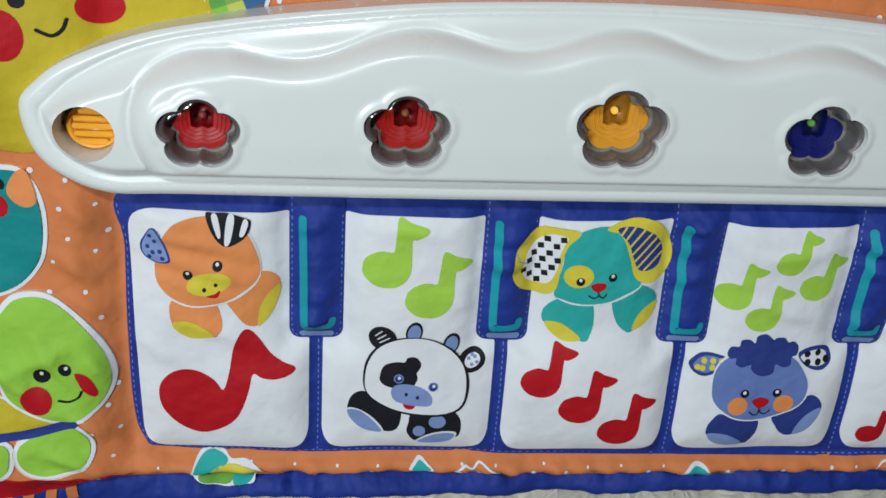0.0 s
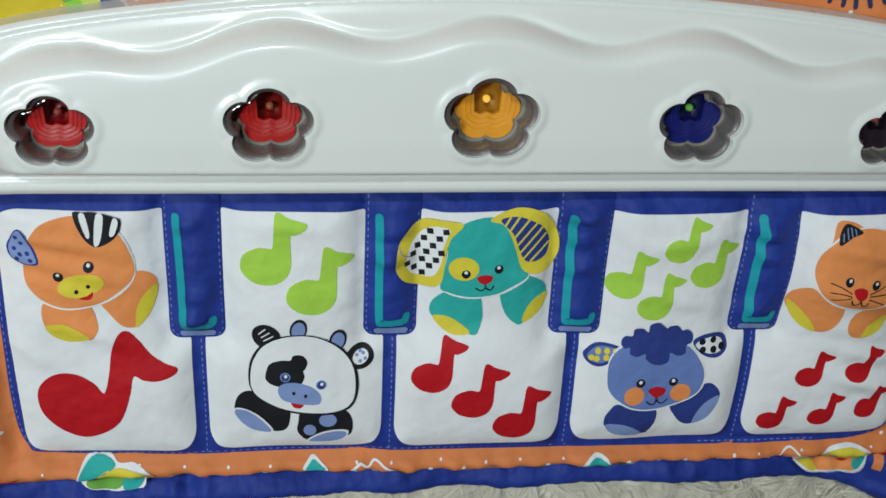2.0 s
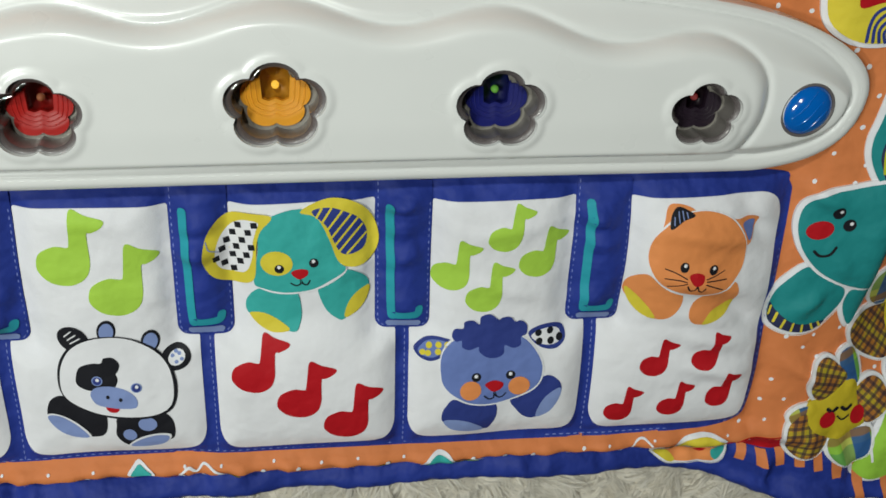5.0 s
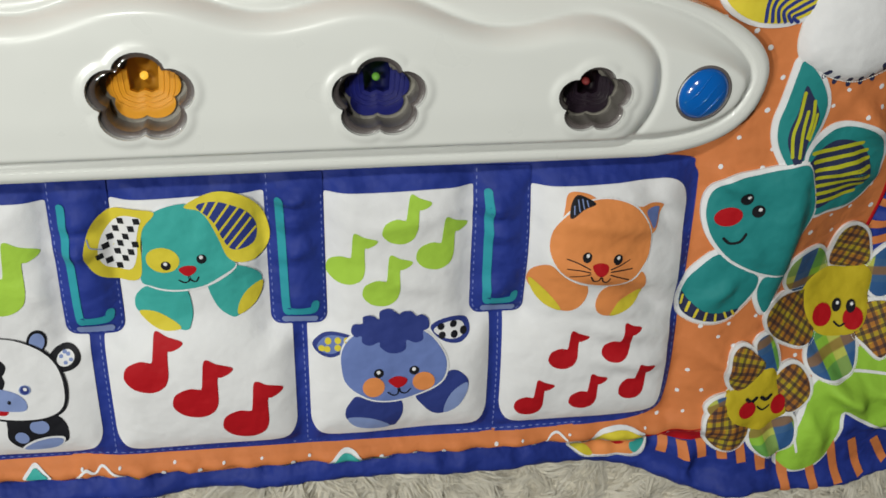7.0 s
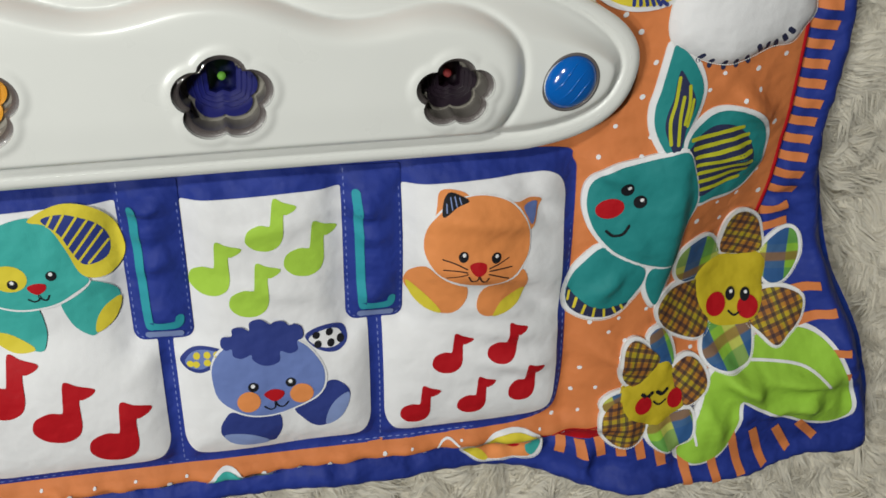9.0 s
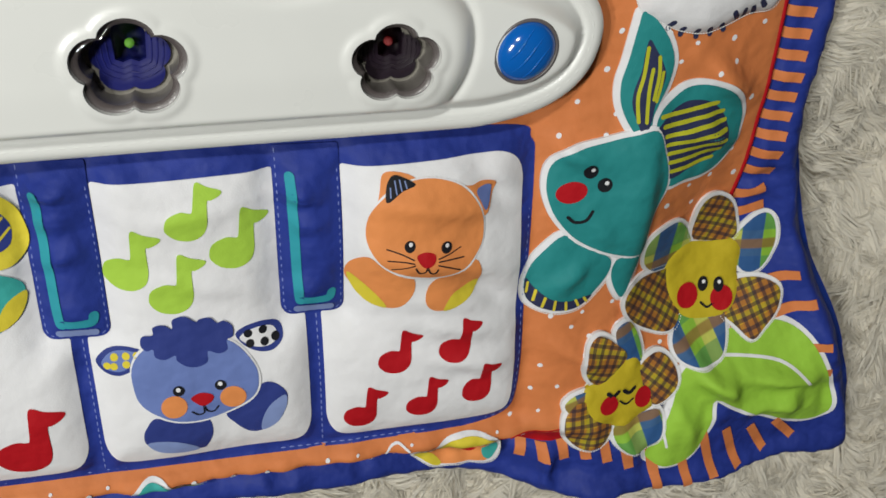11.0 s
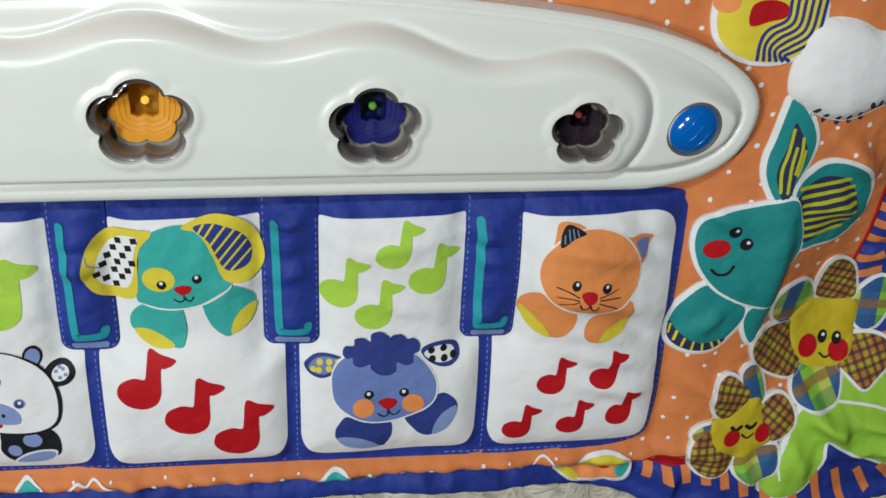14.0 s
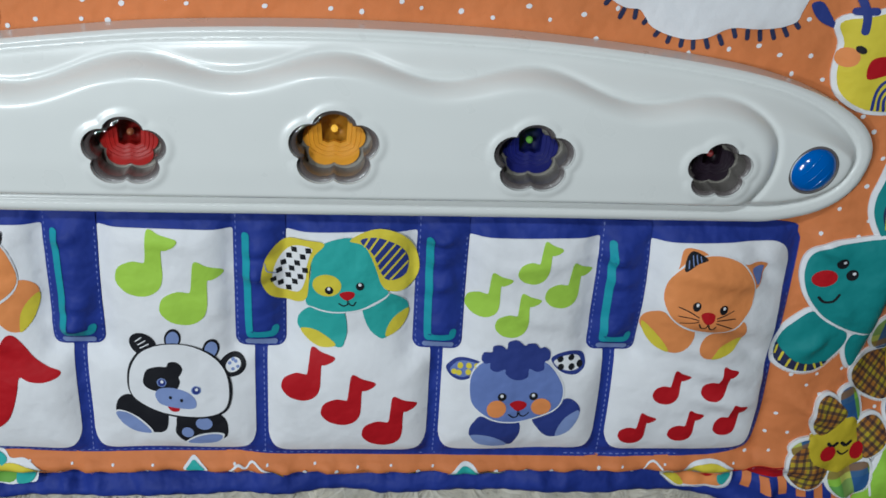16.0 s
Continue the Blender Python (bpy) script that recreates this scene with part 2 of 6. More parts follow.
WAVES = [(random.uniform(0, 6.28), random.uniform(0, 6.28), 10 ** random.uniform(1.0, 2.0)) for _ in range(16)]


def ripple(x, y, lo, hi):
    """Soft uneven ups and downs between two wave numbers, about -1 to 1."""
    s, n = 0.0, 0
    for a, ph, k in WAVES:
        k = lo + (hi - lo) * (k - 10) / 90
        s = s + np.sin(k * (x * math.cos(a) + y * math.sin(a)) + ph + 1.5 * np.sin(0.4 * k * (y * math.cos(a) - x * math.sin(a)) + 2 * ph))
        n += 1
    return s / math.sqrt(n)


def seam_distance(x, y):
    d = np.minimum(np.minimum(np.abs(x - LEFT), np.abs(x - RIGHT)), np.minimum(np.abs(y - LOW), np.abs(y - HIGH)))
    for s in SEAMS:
        lower = np.where(y < -0.006, np.abs(x - s), 1)
        upper = np.where(y >= -0.006, np.abs(np.abs(x - s) - 0.0125), np.hypot(np.abs(np.abs(x - s) - 0.0125), y + 0.006))
        foot = np.where(np.abs(x - s) < 0.0125, np.abs(y + 0.006), 1)
        d = np.minimum(d, np.minimum(lower, np.minimum(upper, foot)))
    return d


def bottom_seam(x):
    return -0.0866 - 0.0016 * np.sin(x * 31 + 1) - 0.0010 * np.sin(x * 74 + 0.5)


# soft creases in the cloth: start, end (millimetres), half width, height
CREASES = [((-203, 52), (-150, 40), 3.0, 1.0), ((-203, 44), (-140, 22), 3.5, 0.9), ((-198, 30), (-150, 14), 3.0, 0.6), ((-205, 0), (-180, -20), 3.0, 0.6),
           ((-60, 20), (-45, 12), 2.5, 0.7), ((-100, 54), (-60, 50), 2.5, 0.6), ((48, 30), (20, 24), 3.0, 0.5), ((80, 40), (130, 48), 3.0, 0.6), ((75, 20), (132, 8), 3.0, 0.5),
           ((160, 48), (225, 36), 4.0, 1.0), ((165, 25), (230, 8), 4.0, 1.1), ((180, -10), (231, -22), 3.5, 1.0), ((190, -30), (231, -38), 3.0, 0.9), ((200, 56), (230, 46), 2.5, 0.9), ((204, 62), (229, 32), 4.0, -1.0), ((206, 10), (231, -14), 3.5, -1.0), ((196, -36), (229, -54), 3.2, -0.8), ((172, 2), (222, -8), 3.2, 0.7),
           ((240, 62), (262, 50), 3.0, 1.2), ((244, -30), (275, -50), 4.0, 1.4), ((245, -8), (262, 8), 3.5, 1.2), ((300, 92), (330, 70), 4.5, 2.4), ((290, 62), (332, 52), 3.5, 1.3),
           ((306, -40), (350, -88), 4.0, 1.6), ((320, -62), (398, -72), 4.0, 1.3), ((330, -86), (385, -82), 3.0, 1.0), ((282, -84), (296, -104), 3.0, 1.4), ((258, 30), (272, 12), 3.0, 1.0), ((316, -58), (346, -74), 3.0, 1.3), ((334, -54), (341, -78), 2.6, 1.0), ((346, -64), (388, -74), 3.2, 1.2),
           ((311, -72), (322, -100), 2.8, 1.2), ((350, -80), (392, -92), 2.8, 1.0), ((300, 76), (318, 50), 2.6, 0.7),
           ((-300, 20), (-240, -40), 4.5, 1.6), ((-230, 66), (-213, 50), 3.0, 1.4), ((-235, -40), (-214, -60), 3.5, 1.5), ((-250, -60), (-212, -78), 3.5, 1.5), ((-236, 40), (-214, 24), 2.8, 1.2), ((-232, 20), (-212, 6), 2.6, 1.0), ((-226, -10), (-211, -28), 2.6, 1.1),
           ((-224, -62), (-190, -78), 2.6, 1.3), ((-262, -20), (-226, -4), 3.0, 1.0), ((-250, 4), (-228, -30), 2.6, 0.9), ((-205, 60), (-168, 52), 2.6, 0.9), ((-190, 10), (-140, -10), 2.8, 0.6)]
for s in SEAMS:
    for k in range(4):
        y0 = random.uniform(0, 62)
        CREASES.append(((s * 1000 - 11, y0), (s * 1000 + random.uniform(3, 11), y0 + random.uniform(-5, 5)), 2.2, random.uniform(0.9, 1.6)))
for k in range(26):
    x0 = random.uniform(-200, 228)
    CREASES.append(((x0, -73), (x0 + random.uniform(-3, 3), -84), 2.0, random.uniform(0.4, 1.0)))
for k in range(34):
    x0 = random.uniform(-215, 300)
    CREASES.append(((x0, -91), (x0 + random.uniform(-6, 6), -106 if x0 < 190 else -122), 2.6, random.choice((-1, 1)) * random.uniform(0.5, 1.2)))
for k in range(14):
    y0 = random.uniform(20, 160)
    CREASES.append(((337, y0), (357, y0 + random.uniform(-5, 5)), 2.6, random.choice((-1, 1)) * random.uniform(0.4, 0.9)))


def raw_height(x, y):
    x, y = np.asarray(x, float), np.asarray(y, float)
    inner = (x > LEFT) & (x < RIGHT) & (y > LOW) & (y < HIGH)
    d = seam_distance(x, y)
    keys = -0.0042 + 0.0082 * (1 - np.exp(-d / 0.0075)) + 0.0014 * ripple(x, y, 55, 120)
    away = np.maximum(np.maximum(LEFT - x, x - RIGHT), np.maximum(LOW - y, 0))
    far = smooth(0.0, 0.07, np.maximum(away, 0))
    open_cloth = -0.0042 + 0.0075 * (1 - np.exp(-np.maximum(away, 0) / 0.009)) + 0.0046 * far * ripple(x, y, 28, 75)
    z = np.where(inner, keys, open_cloth)
    # the edge strip under the keys is a soft roll that drops to the border
    low = np.maximum(LOW - y, 0)
    roll = smooth(0.29, 0.225, x) * smooth(-0.29, -0.225, x)
    z = z + roll * (0.0042 * np.sin(np.clip(low / 0.0150, 0, 1) * math.pi) - 0.0105 * smooth(0.0070, 0.0160, low))
    z = z + 0.002 * smooth(0.017, 0.026, low) * roll
    z = z + 0.0011 * (np.sin(x * 430 + 2.2 * np.sin(x * 61)) + 0.8 * np.sin(x * 171 + 1.7 * np.sin(x * 37))) * smooth(0.003, 0.009, low) * smooth(0.030, 0.016, low)
    # the last key stands a little higher, and the outer corner sinks into the rug
    z = z + 0.008 * np.exp(-((x - 0.190) / 0.033) ** 2 - ((y - 0.028) / 0.038) ** 2)
    # the first three keys lie flatter
    z = z - (0.0030 + 0.0012 * smooth(-0.11, -0.16, x)) * smooth(0.078, 0.046, x) * smooth(-0.226, -0.207, x) * smooth(-0.094, -0.078, y) * smooth(0.16, 0.10, y) * (1 - smooth(-0.045, -0.028, x) * smooth(0.004, -0.014, y))
    z = z - 0.016 * smooth(0.285, 0.365, x) * smooth(-0.06, 0.02, y) - 0.010 * smooth(0.29, 0.40, x) * smooth(0.02, -0.06, y) - 0.004 * smooth(-0.08, -0.13, y) * smooth(0.2, 0.3, x)
    z = z - 0.007 * np.exp(-((x - 0.325) / 0.05) ** 2 - ((y + 0.03) / 0.05) ** 2)
    # a fold runs down beside the last key
    bend = x - 0.284
    z = z + 0.0030 * (smooth(-0.020, -0.002, bend) - 2.2 * smooth(-0.002, 0.007, bend)) * np.exp(-((y - 0.030) / 0.045) ** 2)
    z = z - 0.0105 * np.exp(-((x - 0.318) / 0.030) ** 2 - ((y + 0.012) / 0.038) ** 2) - 0.0040 * np.exp(-((x - 0.284) / 0.022) ** 2 - ((y + 0.068) / 0.026) ** 2)
    for (ax, ay), (bx, by), w, h in CREASES:
        ex, ey = (bx - ax) * 0.001, (by - ay) * 0.001
        t = np.clip(((x - ax * 0.001) * ex + (y - ay * 0.001) * ey) / (ex * ex + ey * ey), 0, 1)
        r = np.hypot(x - ax * 0.001 - t * ex, y - ay * 0.001 - t * ey)
        z = z + 0.0038 * h * np.exp(-(r / (w * 0.0011)) ** 2) * np.sin(math.pi * np.clip(t, 0.08, 0.92))
    return z


MAT_EDGE = spline([(-355, 300), (-359, 150), (-357, 40), (-372, -20), (-400, -82), (-414, -127), (-380, -132), (-310, -135), (-250, -130), (-190, -121),
                   (-100, -118), (0, -120), (90, -119), (150, -121), (190, -122), (245, -130), (312, -134), (378, -130), (422, -127), (407, -64), (386, -15),
                   (373, 30), (369, 60), (370, 90), (371, 150), (369, 300), (300, 312), (0, 316), (-300, 312)], 8)


def table(step=0.0015):
    """The mat's surface on a fine grid, softened as padded cloth is."""
    gx, gy = np.arange(-0.435, 0.436, step), np.arange(-0.147, 0.330, step)
    x, y = (a.ravel() for a in np.meshgrid(gx, gy))
    d = distance(MAT_EDGE, np.stack([x, y], 1))
    z = raw_height(x, y) + smooth(0.003, 0.006, d) * smooth(0.034, 0.016, d) * (0.0062 * np.sin(np.clip((d - 0.004) / 0.016, 0, 1) * math.pi) + 0.0024 * ripple(x, y, 80, 170))
    z = z - 0.0065 * (1 - smooth(0, 0.010, d))
    z = z.reshape(len(gy), len(gx))
    k = np.exp(-0.5 * (np.arange(-5, 6) / 1.2) ** 2)
    k /= k.sum()
    for axis in (0, 1):
        z = np.apply_along_axis(lambda r: np.convolve(np.pad(r, 5, mode="edge"), k, "valid"), axis, z)
    return gx[0], gy[0], step, z


X0, Y0, STEP, SURFACE = table()


def mat_height(x, y):
    """The mat's top at a place, in metres."""
    u = np.clip((np.asarray(x, float) - X0) / STEP, 0, SURFACE.shape[1] - 1.001)
    v = np.clip((np.asarray(y, float) - Y0) / STEP, 0, SURFACE.shape[0] - 1.001)
    i, j = u.astype(int), v.astype(int)
    f, g = u - i, v - j
    s = SURFACE
    return (s[j, i] * (1 - f) + s[j, i + 1] * f) * (1 - g) + (s[j + 1, i] * (1 - f) + s[j + 1, i + 1] * f) * g


DOMES = []


def cloth_at(lift, own=None, puff=0.0):
    """The cloth's height with what is already sewn on it; own and puff pad the piece itself."""
    def height(x, y):
        z = mat_height(x, y) + lift
        pts = np.stack([np.asarray(x, float), np.asarray(y, float)], 1)
        for outline, up in DOMES + ([(own, puff)] if own is not None else []):
            lo, hi = outline.min(0), outline.max(0)
            near = np.all((pts >= lo) & (pts <= hi), 1)
            if near.any():
                q = pts[near]
                z[near] += np.where(inside(outline, q), up * (1 - np.exp(-distance(outline, q) / 0.004)), 0)
        return z
    return height


# ---- the play mat ----
mat = tagged(new("play_mat"), "bright padded baby play mat with piano keys on a shaggy rug", "play mat")
def grow(outline, mm_out):
    """The outline moved outwards."""
    p = np.asarray(outline)
    t = np.roll(p, -1, 0) - np.roll(p, 1, 0)
    t /= np.linalg.norm(t, axis=1)[:, None] + 1e-12
    nrm = np.stack([t[:, 1], -t[:, 0]], 1)
    area = np.sum(p[:, 0] * np.roll(p[:, 1], -1) - np.roll(p[:, 0], -1) * p[:, 1])
    return p + nrm * (mm_out * 0.001 * (1 if area > 0 else -1))


CENTRE = np.concatenate([spline([(334, 290), (336, 110), (336, 60), (334, 20), (322, -40), (300, -74), (262, -82), (225, -86)], 6, False),
                         np.array([(x, bottom_seam(x)) for x in np.linspace(0.2, -0.2, 60)]),
                         spline([(-225, -86), (-262, -82), (-300, -74), (-322, -40), (-334, 20), (-336, 60), (-336, 110), (-334, 290)], 6, False)])


def edge_fall(x, y):
    """The padded border: sunk beside the panel, rolled off and puckered towards the seam of the hem."""
    p = np.stack([x, y], 1)
    out = distance(MAT_EDGE, p)
    along = x + 0.8 * y
    folds = np.sin(along * 610 + 2.4 * np.sin(along * 47)) + 0.7 * np.sin(along * 283 + 1.9 * np.sin(along * 31 + 1))
    hang = 0.55 * np.clip(-0.0880 - y, 0, 0.04) * smooth(0.275, 0.205, np.abs(x))
    below = smooth(-0.078, -0.088, y) * smooth(0.275, 0.205, np.abs(x))
    z = mat_height(x, y) - hang - 0.0050 * below - 0.0004 - (0.0105 + 0.005 * below) * np.exp(-(distance(CENTRE, p) / (0.0050 + 0.003 * below)) ** 2)
    return z - 0.0030 * np.exp(-((out - 0.003) / 0.0065) ** 2) + 0.00055 * folds * np.exp(-((out - 0.006) / 0.009) ** 2)


KEYBED = spline([(-205, 67), (-206, 40), (-207, 0), (-207, -45), (-203, -62), (-190, -69), (-120, -71), (-30, -71), (60, -72), (150, -73), (215, -72), (230, -66),
                 (235, -50), (236, 0), (237, 50), (235, 62), (225, 68), (150, 70), (0, 72), (-150, 72)], 8)
INNER = grow(MAT_EDGE, -4.6)
sheet("blue_border", INNER, lambda x, y: edge_fall(x, y) + 0.0012, BLUE, mat, 0.0023, [grow(CENTRE, -5)], skirt=0.0035, label="royal blue padded cotton border")
sheet("hem", MAT_EDGE, lambda x, y: edge_fall(x, y) - 0.0008, HEM, mat, 0.004, [grow(MAT_EDGE, -6.5)], skirt=0.010, label="flat blue stitched hem")
sheet("orange_panel", CENTRE, cloth_at(0.0005), ORANGE, mat, 0.0026, [grow(KEYBED, -1.8)], skirt=0.006, label="orange cotton panel with small white dots")
keybed = sheet("key_panel", KEYBED, cloth_at(0.0010), BLUE, mat, 0.0025, label="blue quilted cotton key panel")


def rounded(corners, step=2.5):
    """An outline with rounded corners: (x, y, radius) in millimetres, going round once."""
    out = []
    n = len(corners)
    for i, (x, y, r) in enumerate(corners):
        p, a, c = np.array((x, y)), np.array(corners[i - 1][:2]), np.array(corners[(i + 1) % n][:2])
        u, w = (a - p) / np.linalg.norm(a - p), (c - p) / np.linalg.norm(c - p)
        s, e = p + u * r, p + w * r
        m = max(2, int(r / 0.9))
        for k in range(m + 1):
            t = k / m
            out.append((1 - t) ** 2 * s + 2 * t * (1 - t) * (p * 0.94 + (s + e) * 0.03) + t * t * e)
    return straight([tuple(q) for q in out], step)


def white_key(left, right):
    """A key's outline between two seams: narrow above, where the raised keys stand, wide below, with rounded foot corners."""
    first, last = left is None, right is None
    l0 = LEFT * 1000 + 5 if first else left * 1000 + 3.2
    r0 = RIGHT * 1000 - 5 if last else right * 1000 - 3.2
    l1 = l0 if first else left * 1000 + 12.6
    r1 = r0 if last else right * 1000 - 12.6
    p = [(l0, -67.3, 13), (r0, -67.3, 13)]
    p += [(r0, 60, 14)] if last else [(r0, -5.0, 2), (r1, -5.0, 4), (r1, 58.6, 1)]
    p += [(l0 - 1, 60.5, 12)] if first else [(l1, 58.6, 1), (l1, -5.0, 4), (l0, -5.0, 2)]
    return rounded(p)


WHITE_KEYS = []
for a, b in zip((None, *SEAMS), (*SEAMS, None)):
    WHITE_KEYS.append(sheet("white_key", white_key(a, b), cloth_at(0.0014), WHITE_CLOTH, mat, 0.0024, skirt=0.0004, label="padded white cotton piano key with printed notes"))
HOOK_MM = [(-6.5, 56), (-6, 30), (-5.5, 4.5), (-3.5, 2.2), (3, 2.2), (6.5, 2.8), (7.3, 5.2)]
for s in SEAMS:
    c = s * 1000
    k = sheet("raised_key", rounded([(c - 12.3, 67, 1), (c - 12.3, -5.8, 5), (c + 12.3, -5.8, 5), (c + 12.3, 67, 1)]),
              cloth_at(0.0019), BLUE, mat, 0.0025, label="narrow blue padded key with a teal line")
    sheet("hook_print", stroke([(c + x, y) for x, y in HOOK_MM], 3.6, 14), cloth_at(0.0024), HOOK, k, skirt=0, label="bent teal printed line")
    sheet("foot_print", stroke([(c - 6, -2.6), (c + 6.5, -2.6)], 3.6), cloth_at(0.0024), PALE_BLUE, k, skirt=0, label="pale blue printed bar")

# ---- the console ----
console = tagged(new("piano_console"), "white plastic toy piano console with flower lights, lying on the mat", "toy piano")
SHELL = spline([(-238.8, 109.4), (-231.9, 119.3), (-218, 129.1), (-189.3, 140), (-155.6, 146.9), (-112, 152.8), (-67.4, 157.2), (0, 159.7), (65.4, 158.7), (114, 155.7), (164.5, 150.3), (201.2, 143.9),
                (228.9, 135), (247.8, 123.2), (254.7, 109.4), (249.7, 92.2), (235.9, 80.8), (214.1, 74.9), (188.3, 73.9), (99.1, 73.9), (0, 73.4), (-99.1, 72.9), (-178.4, 72.9), (-206.1, 72.9), (-224, 79.8), (-234.9, 91.2)], 8)
LIGHTS = [(-167, 104.5, 16.8), (-85, 107.5, 18.0), (3, 111, 20.0), (90.5, 108.5, 18.6), (175.5, 105, 15.6)]


def flower(cx, cy, r, n=60):
    a = np.arange(n) * 2 * math.pi / n
    lobe = np.abs(np.cos(2.5 * (a - math.pi / 2)))
    rr = r * (0.80 + 0.20 * lobe ** 0.75)
    return np.stack([cx + rr * np.cos(a), cy + 0.88 * rr * np.sin(a)], 1) * 0.001


FLOWERS = [flower(*l) for l in LIGHTS]


def soft_min(a, b, k=0.010):
    h = np.clip(0.5 + 0.5 * (b - a) / k, 0, 1)
    return b + (a - b) * h - k * h * (1 - h)


def shell_height(x, y):
    d = distance(SHELL, np.stack([x, y], 1))
    xm = (x - 0.004) * 1000
    crest = 0.001 * (145 - 14 * (xm / 175) ** 2 + 4.2 * np.cos(2 * math.pi * xm / 87))
    right = 0.033 - np.hypot(np.maximum(x - 0.170, 0), y - 0.110) + 0.05 * smooth(0.170, 0.140, x)
    left = 0.033 - np.hypot(np.minimum(x + 0.161, 0), y - 0.106) + 0.05 * smooth(-0.161, -0.131, x)
    s = soft_min(soft_min(crest - y, right), left)
    lip = 0.0088 - 0.0045 * smooth(0.112, 0.142, y)
    z = 0.0138 + 0.0025 * np.sqrt(np.clip(d / 0.003, 0, 1)) - 0.0014 * np.exp(-((d - lip + 0.0006) / 0.0009) ** 2)
    z = z + 0.0059 * smooth(lip, lip + 0.0055 + 0.0085 * smooth(0.105, 0.130, y), d) + 0.001 * smooth(0.012, 0.03, d)
    ends = 0.0014 * np.maximum(smooth(0.165, 0.200, x), smooth(-0.155, -0.192, x)) * smooth(lip, lip + 0.008, d)
    z = z + ends
    t = np.clip((s + 0.0006) / 0.0090, 0, 1)
    for o in FLOWERS:
        near = (np.abs(x - o[:, 0].mean()) < 0.026) & (np.abs(y - o[:, 1].mean()) < 0.026)
        if near.any():
            e = distance(o, np.stack([x[near], y[near]], 1))
            lip_up = np.zeros(len(x))
            lip_up[near] = 0.0009 * smooth(0.0042, 0.0008, e)
            z = z + lip_up
    z = z - 0.0010 * np.exp(-((s + 0.0012) / 0.0015) ** 2) * smooth(lip, lip + 0.006, d)
    z = z + (0.0071 - ends) * (1 - (1 - t) ** 2.2) * smooth(lip, lip + 0.0065, d)
    return z


HOLES = [flower(*l) for l in LIGHTS] + [oval(-212.5, 101, 12.2, 11.6)]
sheet("shell", SHELL, shell_height, PLASTIC, console, 0.0010, HOLES, skirt=0.0165, label="glossy white moulded plastic shell")
TOP = 0.0295


def rings(name, loops, material, parent, cap=False, label=""):
    """A skin through loops of equal length, each an array of 3D points."""
    n = len(loops[0])
    verts = np.concatenate(loops).tolist()
    faces = [(i * n + k, i * n + (k + 1) % n, (i + 1) * n + (k + 1) % n, (i + 1) * n + k) for i in range(len(loops) - 1) for k in range(n)]
    if cap:
        faces.append(tuple((len(loops) - 1) * n + k for k in range(n)))
    me = bpy.data.meshes.new(name)
    me.from_pydata(verts, [], faces)
    return mesh_part(name, me, material, parent, label)


def at_z(p, z):
    return np.column_stack([p, np.broadcast_to(z, len(p))])


